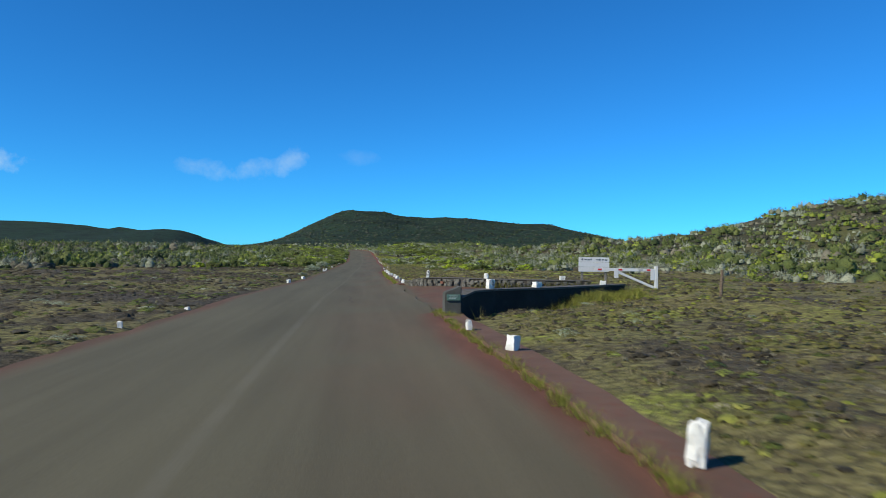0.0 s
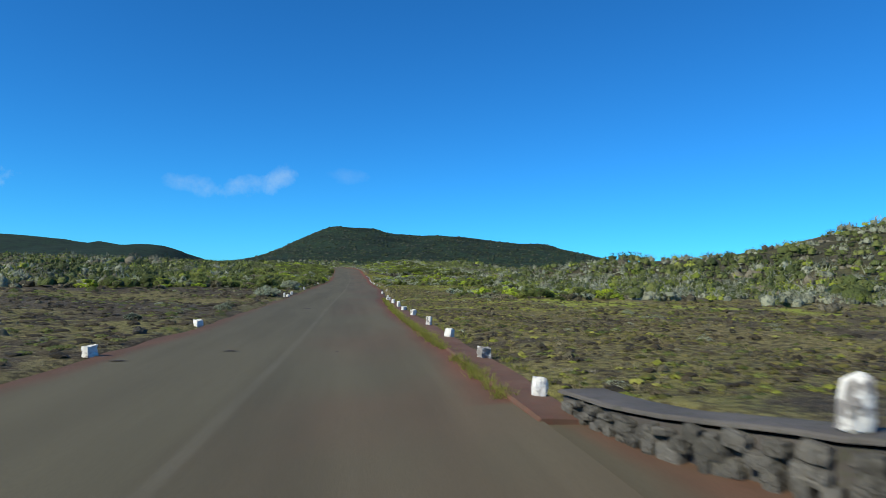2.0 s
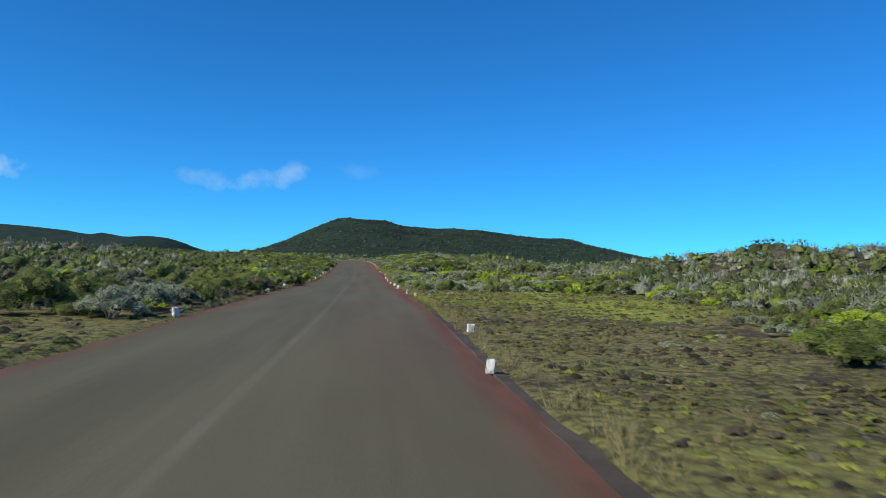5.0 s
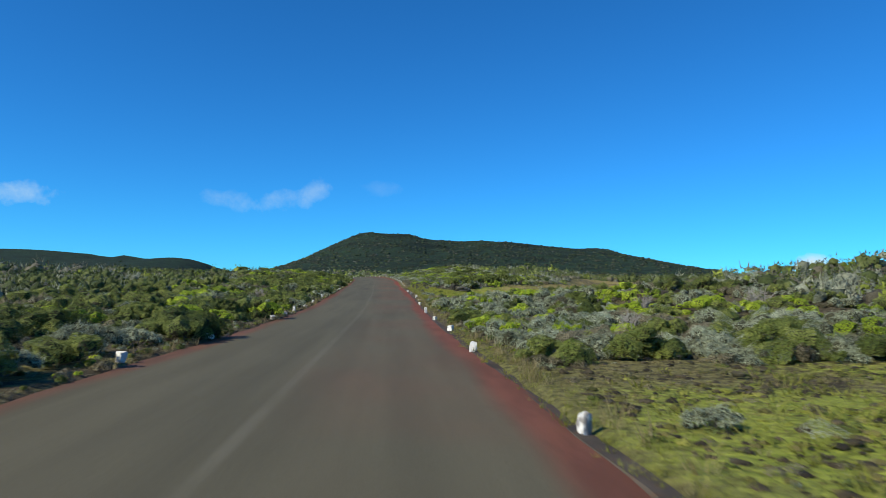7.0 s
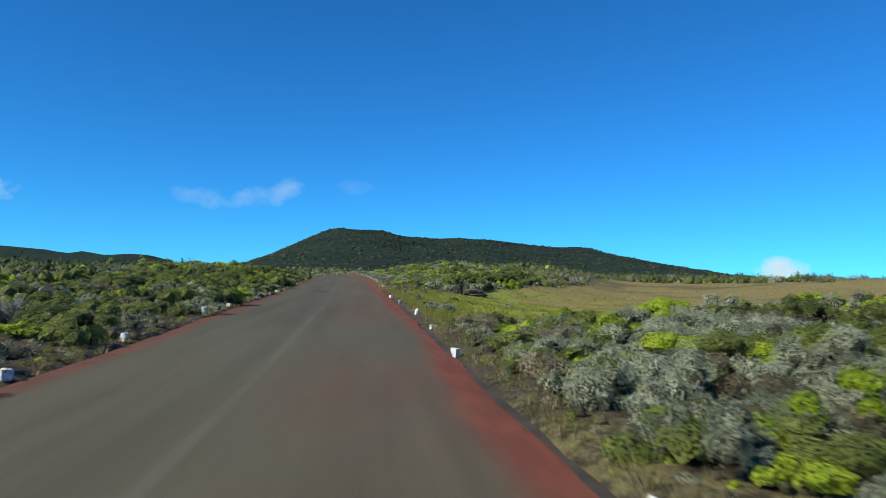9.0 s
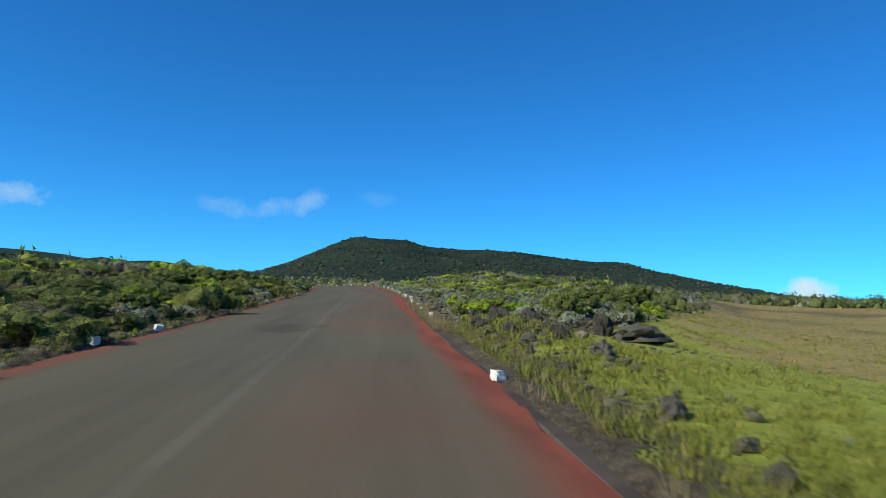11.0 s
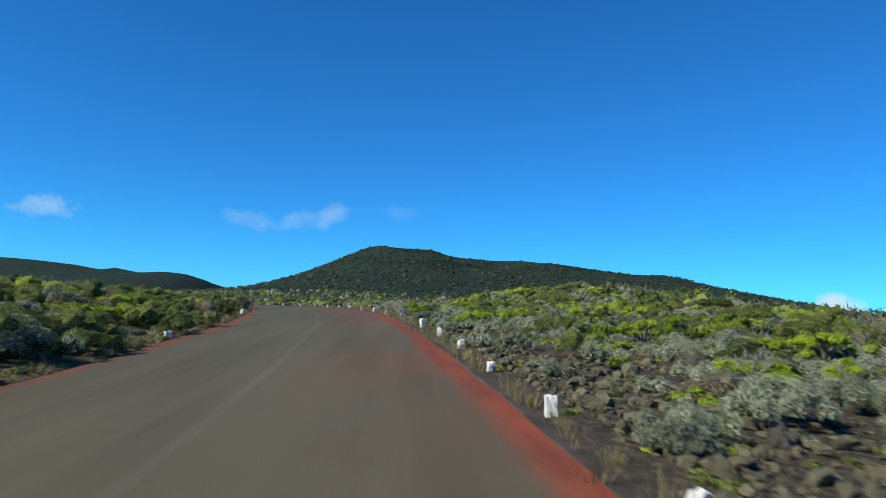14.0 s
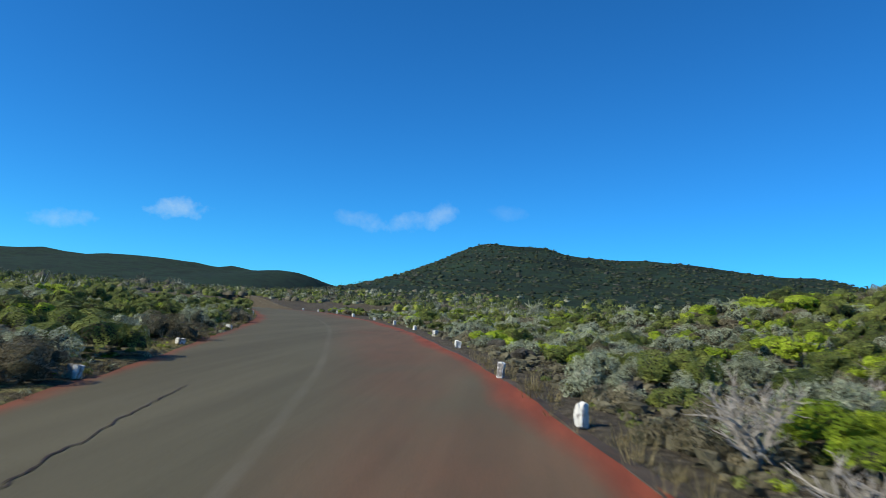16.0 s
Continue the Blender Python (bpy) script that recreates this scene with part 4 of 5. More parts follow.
SHAPE = {   # flatness, lobe sizes, spikiness, lobe height, leaf length, leaf width, upward lean
    "lime": (0.80, (0.15, 0.25), 0.60, 0.66, 0.060, 0.020, 0.5),
    "olive": (0.85, (0.15, 0.28), 0.60, 0.80, 0.060, 0.018, 0.5),
    "silver": (0.68, (0.13, 0.24), 0.90, 0.85, 0.110, 0.012, 0.8),
    "brown": (0.52, (0.17, 0.30), 0.70, 0.80, 0.095, 0.010, 0.6),
}


def proto(kind, seed, n_lobes, level=1, n_leaves=0, fine=1.0, heart=True):
    """A bush about 2 wide: shaggy masses with loose leaf tips, and hearts coloured dark for the shade inside."""
    r = np.random.RandomState(seed)
    flat, lobe, spike, squash, ln, wd, up = SHAPE[kind]
    grow_ = (18 / n_lobes) ** 0.40
    put = heads if kind == "lime" and n_lobes > 9 else dome
    c, rad = put(r, n_lobes, flat, (min(lobe[0] * grow_, 0.62), min(lobe[1] * grow_, 0.85)))
    if n_lobes < 3:
        c[:, :2] *= 0.4
        c[:, 2] = 0.12
    tips = leaves(r, c, rad * 1.04, n_leaves, ln * fine, wd * fine, up) if n_leaves else np.zeros((0, 3))
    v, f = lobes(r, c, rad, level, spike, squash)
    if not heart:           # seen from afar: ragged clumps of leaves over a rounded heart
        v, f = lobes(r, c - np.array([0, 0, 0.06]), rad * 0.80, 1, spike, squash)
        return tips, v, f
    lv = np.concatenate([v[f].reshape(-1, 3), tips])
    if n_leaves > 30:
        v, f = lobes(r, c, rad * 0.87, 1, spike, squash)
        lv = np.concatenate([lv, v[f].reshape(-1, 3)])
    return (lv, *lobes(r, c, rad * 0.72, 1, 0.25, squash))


def forked_stems(r, n, height, spread, thick):
    """Bare stems that fan out from the root and fork once."""
    V, F = [], []

    def stick(p0, p1, w0, w1):
        o = len(V)
        for p_, w in ((p0, w0), (p1, w1)):
            V.extend((p_[0] + w * math.cos(k * 1.5708), p_[1] + w * math.sin(k * 1.5708), p_[2]) for k in range(4))
        F.extend((o + k, o + (k + 1) % 4, o + 4 + (k + 1) % 4, o + 4 + k) for k in range(4))
    for i in range(n):
        a, q = 6.283 * i / n + r.uniform(-0.5, 0.5), r.uniform(0.3, 1.0) * spread
        knee = (math.cos(a) * q * 0.5, math.sin(a) * q * 0.5, height * r.uniform(0.35, 0.5))
        stick((0, 0, -0.12), knee, thick, thick * 0.7)
        for _ in range(2):
            b = a + r.normal(0, 0.5)
            stick(knee, (math.cos(b) * q, math.sin(b) * q, height * r.uniform(0.75, 1.0)), thick * 0.7, thick * 0.3)
    return V, F


# near shrubs, each a thing of its own
SHRUB_MESH = {}
for kind in SHAPE:
    for near_by in (True, False):
        for i in range(4):
            r = np.random.RandomState(7 + i)
            n = {"lime": 22, "olive": 20, "silver": 20, "brown": 16}[kind]
            lv, cv_, cf_ = proto(kind, 100 + i * 7 + len(kind) * 31, n, 2, (2200 if kind == "silver" else 1100) if near_by else 400, 0.85 if near_by else 1.1)
            fo = bpy.data.meshes.new("foliage")
            fo.from_pydata(np.concatenate([lv, cv_]).tolist(), [], np.concatenate([np.arange(len(lv)).reshape(-1, 3), cf_ + len(lv)]).tolist())
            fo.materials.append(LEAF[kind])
            # second material: hearts whose dark colour stands for inner shade
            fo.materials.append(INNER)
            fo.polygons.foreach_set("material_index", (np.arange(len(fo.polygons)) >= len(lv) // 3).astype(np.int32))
            st = bpy.data.meshes.new("branchwork")
            st.from_pydata(*(lambda q: (q[0], [], q[1]))(forked_stems(r, 6, SHAPE[kind][0] * 0.95, 0.72, 0.028)))
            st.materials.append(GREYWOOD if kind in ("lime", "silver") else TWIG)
            SHRUB_MESH[kind, i, near_by] = (fo, st)
WORDS = {
    "lime": "dense bushy shrub with bright yellow-green leaves",
    "olive": "rounded heath shrub with dark olive foliage",
    "silver": "feathery silver-grey heath shrub",
    "brown": "low brownish half-dry heath shrub",
}
PLANTED = []


def shrub(kind, s, y, width, tall=1.0, k=None):
    s = min(s, -5.0 - width * 0.62) if s < 0 else max(s, 2.25 + width * 0.5)
    x, y = at_road(s, y)
    z = ground_z(x, y)
    k = rng.randint(4) if k is None else k
    near = " beside the kerb" if 1.5 < s < 4 else " on the verge" if s < 0 and s > -6.5 else " among lava stones" if y > 105 and s > 0 else ""
    top = empty("shrub", x, y, z - 0.02, WORDS[kind] + near, "shrub", "heath shrubs", rng.uniform(0, 360))
    r_ = width / 2 * 1.12
    for me in SHRUB_MESH[kind, k, -7.5 < s < 7.0]:
        o = new(me.name, me)
        o.parent = top
        o.scale = (r_, r_ * rng.uniform(0.9, 1.1), r_ * tall * (0.9 if width > 1.6 else 1.1))
    PLANTED.append((x, y, r_))


# bushes that stand out: metres right of the driven line, along the road, width
LIME_A = [(3, 112.4, 0.62), (2.45, 112.5, 0.42), (4, 113.3, 0.34), (4.2, 111.8, 0.62), (4.8, 126.2, 0.85), (7.2, 127.2, 1.6), (9.3, 122.6, 1.1), (3, 108.7, 0.66), (4.3, 108.9, 0.74),
          (4.6, 108.3, 0.42)]
LIME_C = [(-8.4, 216.5, 1.6), (-9.2, 223, 1.8), (-7.6, 219.4, 1.3), (-8.8, 231, 1.7), (3.35, 169.7, 1), (3.5, 177.2, 0.85), (3.55, 178.8, 0.45), (4.6, 176.4, 1.4), (4.6, 174.6, 1.7),
          (5.7, 175.6, 1.4), (2.75, 168.1, 0.32), (3.5, 173, 0.4), (9.7, 194.6, 1.5), (11.7, 190, 1.8), (13.2, 192, 1.8), (10.3, 188.6, 1.3), (10.6, 196, 1.5), (6.5, 190.7, 0.5),
          (8, 195.2, 1), (7.6, 202.6, 0.65), (4.4, 203.6, 0.4), (9, 207, 1.5), (10.6, 207.4, 1.6), (6.8, 210.4, 1.2), (7.9, 211, 1.3), (9.2, 211.4, 1.5), (4.7, 205.2, 0.5),
          (4.4, 216.6, 1.3), (5.7, 217.7, 1.5), (7, 218.6, 1.4), (8, 219.3, 1.2), (8.8, 218.6, 0.7), (8.4, 235, 1.5), (5.6, 227.4, 1.1), (6.9, 227, 1.3), (8.1, 226.4, 1.2), (9, 226.2, 1.4),
          (9, 237, 1.2), (7.7, 232, 1.1), (10.7, 224, 2), (12.5, 230, 2), (13.5, 216, 2), (14.6, 226.5, 2), (11, 201, 1.5), (14, 208, 1.8)]
LIME_B = [(-6.2, 161.9, 1), (-7.4, 163.8, 1.5), (-5.6, 159.6, 0.5), (-5.4, 82.8, 0.9), (-11.5, 212.5, 1.4), (-6, 226.5, 0.9), (-6.6, 229, 1.1), (-6.4, 232.6, 1), (-5.9, 224.3, 0.8),
          (-7.9, 212, 1.1), (-6.8, 207, 0.8)]
OLIVE = [(7.9, 176.8, 1.9), (9.4, 179.6, 2), (11.3, 183, 2.2), (13.1, 186, 2.3), (15, 189, 2.3), (17, 192.4, 2.4), (19.2, 196, 2.5), (12.6, 189, 2.2), (16.2, 195.4, 2.4),
         (-5.9, 128.6, 1.7), (-6.4, 131, 1.6), (-7, 204, 2.2), (4.4, 152.4, 0.5), (-7.4, 176.5, 1.8), (-7.6, 180.2, 2.2), (-8.2, 184, 2.4), (-7.2, 187.5, 1.8), (-7.9, 191.5, 2.2),
         (-8.6, 197, 2.6), (-7.4, 200.5, 2), (-7.2, 169.5, 1.6), (-8.4, 172.5, 2), (-7.6, 222, 1.8), (-8.3, 227.6, 2), (-7, 236, 1.4)]
SILVER_A = [(3.05, 99, 0.58), (-5.3, 106.6, 1.5), (-5.3, 103.4, 1.1), (-5.6, 101.2, 1.2), (-5.4, 108.6, 1.1), (-5.6, 99.2, 1), (-4.9, 66, 1.2), (-5.1, 67.4, 1.4), (-4.9, 68.9, 1.1),
            (-5.2, 81.6, 1.5), (-5, 84, 1.6), (-5.1, 86.6, 1.4), (-5, 50.5, 0.6), (-5.6, 53.2, 0.5), (-6.6, 44.5, 0.5)]
SILVER_B = [(2.75, 145.8, 0.8), (3.1, 144.6, 0.7), (6.3, 149.6, 0.65), (5.7, 110.7, 0.9), (5.4, 117.8, 1.1), (2.7, 114, 0.6), (2.6, 111.5, 0.5), (-6.4, 110.4, 1.2), (4.4, 115, 0.8),
            (6.8, 114.6, 1), (3.3, 119.6, 0.8), (-5.2, 152, 0.7), (-5.1, 157.6, 0.6), (3.4, 104.5, 0.5), (6.2, 105.6, 0.8), (4.4, 182, 1), (5.6, 182.5, 1.3), (4.9, 180.5, 1),
            (3.45, 180.9, 0.7), (6.4, 179.6, 1.3), (7.4, 180.6, 1.3), (4, 183.7, 1.1), (3.75, 185.9, 0.5), (9.6, 192.6, 1.5), (8.4, 191.6, 1.3), (4.4, 199, 1.2), (2.5, 197.4, 0.7),
            (3.6, 208, 0.9), (4.9, 212.4, 0.7), (3.8, 211.6, 1.1), (2.75, 214.2, 0.8), (2.8, 212.4, 0.7), (3.5, 213.2, 0.9), (4.2, 213.8, 1.1), (5.2, 213.9, 1.3), (5, 222.9, 1.2),
            (3.7, 219.9, 1), (3.2, 231.5, 1), (5.8, 232.2, 1.1), (4.3, 227.7, 1.4), (6.2, 215.4, 1.1), (7.4, 205.6, 1.2)]
HEDGE = [(-7.1 - 0.5 * math.sin(i * 2.1), 165.5 + i * 1.75, 1.75 + 0.25 * math.sin(i * 1.3)) for i in range(22)]
HEDGE_B = [(-9.4 - 0.5 * math.sin(i * 1.7), 165.0 + i * 2.1, 2.3 + 0.3 * math.sin(i * 2.3)) for i in range(19)]
OLIVE = [q for q in OLIVE if not (q[0] < -6 and 164 < q[1] < 206)] + [q for i, q in enumerate(HEDGE) if i % 7 != 3] + HEDGE_B
LIME_B = LIME_B + [q for i, q in enumerate(HEDGE) if i % 7 == 3]
for kind, rows in (("lime", LIME_A), ("lime", LIME_B), ("lime", LIME_C), ("olive", OLIVE), ("silver", SILVER_A), ("silver", SILVER_B)):
    for s, y, w in rows:
        high = 1.45 if kind == "lime" and w < 0.9 else 0.78 if kind == "olive" and s < 0 else 1.2 if kind == "olive" and s > 5 and 170 < y < 197 else 1.0
        shrub(kind, s, y, w, rng.uniform(0.9, 1.15) * high)


def is_road(x, y, pad=0.4):
    s = x - line_x(y)
    w = np.interp(y, FY, FS)
    return (s / w > left_edge(y) - pad) & (s / w < RIGHT + pad + 0.35) & (y < 336)


def meadow(x, y):
    """1 in open grass and bare heath, 0 where shrubs grow."""
    s = x - line_x(y)
    n = 2.2 * wave(x, y, 61, 17) + 1.2 * wave(x, y, 62, 6)
    right_a = (s > 0) & (y < 66 + n + np.maximum(7 - s, 0) * 6.5) & (s < 34 + 3 * n)
    right_b = (s > 0) & (y >= 60) & (y < 103 + n) & (s < 13 + 1.5 * n) & (y > 84 + n - np.maximum(10 - s, 0) * 3)
    right_c = (s > 6.6 + np.maximum(y - 168, 0) * 0.577 + 0.6 * n) & (y > 142 + 0.6 * n) & (y < 236 + 4 * n) & (s < 120)
    right_d = (s > 0) & (s < 9 + n) & (y > 139) & (y < 168 + 0.4 * n + np.maximum(s - 4.5, 0) * 1.6) & (s > 2)
    left_a = (s < 0) & (y < 84 + 2.5 * n) & (s > -34 - 4 * n) & (y < 84 + (s + 6) * 1.1 + 2 * n)
    return (right_a | right_b | right_c | right_d | left_a)


# individual shrubs close to the road
r2 = np.random.RandomState(17)
count = 0
for _ in range(2600):
    y = r2.uniform(88, 262)
    s = r2.uniform(2.9, 9.5) if r2.rand() < 0.55 else r2.uniform(-11, -5.3)
    x, y = at_road(s, y)
    if meadow(x, y) or (2 < s < 4.6 and y > 140 and r2.rand() < 0.7) or (2 < s < 6 and y > 164):
        continue
    w = r2.uniform(0.55, 1.35) * (1.2 if s < -6.5 else 1.0)
    if any(abs(px - x) < (pr + w / 2) * 0.72 and abs(py - y) < (pr + w / 2) * 0.72 for px, py, pr in PLANTED):
        continue
    if 0 < s < 7:
        w *= 0.62
    kind = r2.choice(["lime", "olive", "silver", "brown"], p=(0.10, 0.22, 0.54, 0.14) if s > 0 and y < 200 else (0.24, 0.16, 0.58, 0.02) if s > 0 else (0.08, 0.48, 0.28, 0.16) if y < 158 else (0.20, 0.66, 0.08, 0.06))
    shrub(kind, s, y, w, r2.uniform(0.8, 1.1), r2.randint(4))
    count += 1
    if count >= 140:
        break


# the rest of the heath, as one mass for each colour
def merge(name, protos, xyz, scale, label, materials, seed, tall=(0.85, 1.15)):
    """Joins transformed copies of leaf clouds; each proto is (leaf verts, core verts, core faces)."""
    r = np.random.RandomState(seed)
    which = r.randint(len(protos), size=len(xyz))
    vs, fs, ts, ms, base = [], [], [], [], 0
    for k, (lv, cv_, cf_) in enumerate(protos):
        sel = np.where(which == k)[0]
        if not len(sel):
            continue
        a = r.uniform(0, 6.283, len(sel))
        sc = scale[sel]
        sz = sc * r.uniform(*tall, len(sel))
        allv = np.concatenate([lv, cv_]) if len(cv_) else lv
        lf = np.arange(len(lv)).reshape(-1, 3)
        allf = np.concatenate([lf, cf_ + len(lv)]) if len(cv_) else lf
        c, s_ = np.cos(a)[:, None], np.sin(a)[:, None]
        X = (allv[None, :, 0] * c - allv[None, :, 1] * s_) * sc[:, None] + xyz[sel, 0][:, None]
        Y = (allv[None, :, 0] * s_ + allv[None, :, 1] * c) * sc[:, None] + xyz[sel, 1][:, None]
        Z = allv[None, :, 2] * sz[:, None] + xyz[sel, 2][:, None]
        vs.append(np.stack([X, Y, Z], 2).reshape(-1, 3))
        fs.append((allf[None] + (np.arange(len(sel)) * len(allv))[:, None, None]).reshape(-1, 3) + base)
        ts.append(np.repeat(r.rand(len(sel)), len(allv)))
        ms.append(np.tile(np.concatenate([np.zeros(len(lf), np.int32), np.ones(len(allf) - len(lf), np.int32)]), len(sel)))
        base += len(sel) * len(allv)
    if not vs:
        return None
    ob = mesh_object(name, np.concatenate(vs), np.concatenate(fs), materials, False, {"tint": np.concatenate(ts)})
    if len(materials) > 1:
        ob.data.polygons.foreach_set("material_index", np.concatenate(ms))
    ob.data.polygons.foreach_set("use_smooth", np.concatenate(ms).astype(bool) & (name != "lava_rubble"))
    return tagged(ob, label, kind="stuff")


def scatter(seed, s0, s1, y0, y1, cell, keep):
    """Jittered grid of places; keep(x, y) gives the odds."""
    r = np.random.RandomState(seed)
    gs, gy = np.meshgrid(np.arange(s0, s1, cell), np.arange(y0, y1, cell))
    s = gs.ravel() + r.uniform(-0.5, 0.5, gs.size) * cell
    y = gy.ravel() + r.uniform(-0.5, 0.5, gs.size) * cell
    x = beside(s, y) * np.where(y < 300, np.interp(y, FY, FS), 1.0) + np.interp(y, FY, FX)
    ok = r.rand(len(x)) < keep(x, y)
    x, y = x[ok], y[ok]
    return np.stack([x, y, land(x, y)], 1)


def heath_odds(x, y):
    s = x - line_x(y)
    o = np.where(meadow(x, y), 0.0, 0.86)
    o = np.where((s > 1) & (s < 4.0) & (y > 140), o * 0.45, o)
    o = np.where((s > 1) & (s < 6.2) & (y > 164) & (y < 207), o * 0.28, o)
    return np.where(is_road(x, y, 0.42) | (apron_mask(x, y) > 0), 0, o)


def clear_of_planted(p, r_):
    k = np.ones(len(p), bool)
    for x, y, q in PLANTED:
        k &= (np.abs(p[:, 0] - x) > (q + r_) * 0.6) | (np.abs(p[:, 1] - y) > (q + r_) * 0.6)
    return k


KINDS = ["lime", "olive", "silver", "brown"]


def heath_band(seed, s0, s1, y0, y1, cell, size, n_lobes, n_leaves, mix, near=False, level=1, fine=1.0, odds=heath_odds, palette=LEAF, tall=(0.85, 1.15), vary=0.32):
    p = scatter(seed, s0, s1, y0, y1, cell, odds)
    r = np.random.RandomState(seed + 1)
    if near:
        p = p[clear_of_planted(p, size * 0.5)]
    patch = wave(p[:, 0], p[:, 1], 71, 11) * 0.16
    w = np.stack([np.clip(mix[0] + patch, 0.02, 1), np.full(len(p), mix[1]), np.clip(mix[2] - patch, 0.02, 1), np.full(len(p), mix[3])], 1)
    w = np.cumsum(w / w.sum(1)[:, None], 1)
    kind = (r.rand(len(p))[:, None] > w).sum(1)
    sc = size * np.clip(np.exp(r.normal(0, vary, len(p))), 0.45, 1.7)
    heart = palette is LEAF
    for i, name in enumerate(KINDS):
        sel = kind == i
        protos = [proto(name, seed * 3 + i * 11 + j, n_lobes, level, n_leaves, fine, heart) for j in range(6)]
        merge("heath_shrubs", protos, p[sel] - np.array([0, 0, 0.03]), sc[sel], {"lime": "massed yellow-green shrubs covering the heath", "olive": "massed dark olive heath shrubs", "silver": "massed silver-grey heath shrubs", "brown": "massed brown half-dry heath shrubs"}[name],
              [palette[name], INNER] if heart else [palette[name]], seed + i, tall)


def past_bend(x, y):
    s = x - line_x(y)
    return np.where((s > 17) & (s < 26) & (y > 198) & (y < 262), 0, heath_odds(x, y))


heath_band(201, 2.45, 9.5, 60, 140, 0.90, 0.47, 4, 36, (0.07, 0.17, 0.55, 0.21), True, 2, 1.15)
heath_band(216, 2.45, 9.5, 140, 288, 0.92, 0.48, 4, 36, (0.12, 0.26, 0.44, 0.18), True, 2, 1.15)
heath_band(214, 2.3, 8.5, 104, 138, 0.66, 0.36, 3, 34, (0.06, 0.16, 0.60, 0.18), True, 2, 1.15)
heath_band(215, 2.6, 9.0, 200, 262, 0.90, 0.36, 3, 34, (0.10, 0.16, 0.58, 0.16), True, 2, 1.15)
heath_band(212, 9.5, 17, 60, 288, 1.02, 0.60, 5, 22, (0.15, 0.30, 0.38, 0.17), True, 1, 1.4)
heath_band(202, -11, -5.2, 70, 288, 1.1, 0.62, 5, 28, (0.08, 0.54, 0.20, 0.18), True, 2, 1.25)
heath_band(213, -18, -11, 70, 288, 1.25, 0.72, 4, 16, (0.14, 0.50, 0.20, 0.16), True, 1, 1.5)
heath_band(210, 17, 26, 198, 262, 1.1, 0.68, 4, 20, (0.22, 0.36, 0.26, 0.16), False, 2, 1.5)
heath_band(203, 17, 42, 55, 310, 1.3, 0.76, 3, 38, (0.12, 0.38, 0.38, 0.12), False, 1, 3.2, odds=past_bend, palette=FAR_LEAF)
heath_band(204, -44, -18, 45, 310, 1.6, 0.90, 3, 30, (0.10, 0.54, 0.18, 0.18), False, 1, 3.4, palette=FAR_LEAF)
heath_band(205, 42, 136, 30, 300, 2.7, 1.25, 3, 30, (0.11, 0.52, 0.23, 0.14), False, 1, 3.6, palette=FAR_LEAF)
heath_band(211, 42, 165, 300, 420, 4.0, 1.7, 2, 26, (0.10, 0.54, 0.18, 0.18), False, 1, 3.8, palette=FAR_LEAF)
heath_band(206, -150, -44, 30, 420, 3.8, 1.7, 2, 26, (0.10, 0.54, 0.16, 0.20), False, 1, 3.8, palette=FAR_LEAF)
heath_band(207, -44, 42, 320, 420, 2.3, 1.1, 2, 26, (0.13, 0.46, 0.19, 0.22), False, 1, 3.6, palette=FAR_LEAF)
heath_band(209, 38, 130, 236, 274, 1.9, 1.25, 5, 60, (0.10, 0.60, 0.14, 0.16), False, 1, 3.0, palette=FAR_LEAF)


def hill_odds(x, y):
    return np.where(y > 604, 0.0, 0.62 + 0.35 * wave(x, y, 75, 24))


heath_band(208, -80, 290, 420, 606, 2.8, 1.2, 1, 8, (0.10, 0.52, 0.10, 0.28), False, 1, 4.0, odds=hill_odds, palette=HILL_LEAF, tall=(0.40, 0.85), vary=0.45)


# ---- low heath and turf tufts ----
def tuft(seed, n, length, lean=0.5, wid=0.05):
    r = np.random.RandomState(seed)
    a, q = r.uniform(0, 6.283, n), np.sqrt(r.uniform(0, 1, n)) * 0.4
    b = np.stack([np.cos(a) * q, np.sin(a) * q, np.zeros(n)], 1)
    t = np.stack([np.cos(a) * lean * r.uniform(0.2, 1, n), np.sin(a) * lean * r.uniform(0.2, 1, n), r.uniform(0.5, 1, n)], 1) * length
    w = np.stack([-np.sin(a + r.normal(0, 0.7, n)), np.cos(a + r.normal(0, 0.7, n)), np.zeros(n)], 1) * wid
    return np.stack([b - w, b + w, b + t], 1).reshape(-1, 3), np.zeros((0, 3)), np.zeros((0, 3), int)


def turf_odds(x, y):
    s = x - line_x(y)
    o = np.where(meadow(x, y) & (s > 1.5), 0.42 + 0.3 * wave(x, y, 81, 7), 0)
    return np.where(is_road(x, y, 0.25) | (apron_mask(x, y) > 0), 0, o)


def cushion(seed, n=1):
    """A low tuft cushion about 2 wide, of a few faces."""
    r = np.random.RandomState(seed)
    v, f = BALL[1]
    keep = f[v[f][:, :, 2].mean(1) > 0.0]
    out = v * (1 + 0.55 * (r.rand(len(v)) - 0.4))[:, None] * np.array([1, 1, 0.62]) + r.normal(0, 0.06, v.shape)
    out[:, 2] = np.where(v[:, 2] < 0.15, -0.12, out[:, 2])
    return np.zeros((0, 3)), out, keep


CUSHIONS = [cushion(500 + i) for i in range(10)]


def cushions(seed, s0, s1, y0, y1, cell, lo_, hi_, material, label, odds, name="low_heath", tall=(0.5, 1.1)):
    p = scatter(seed, s0, s1, y0, y1, cell, odds)
    size = lo_ + (hi_ - lo_) * np.random.RandomState(seed).rand(len(p)) ** 2
    merge(name, CUSHIONS, p, size, label, [material], seed + 1, tall)


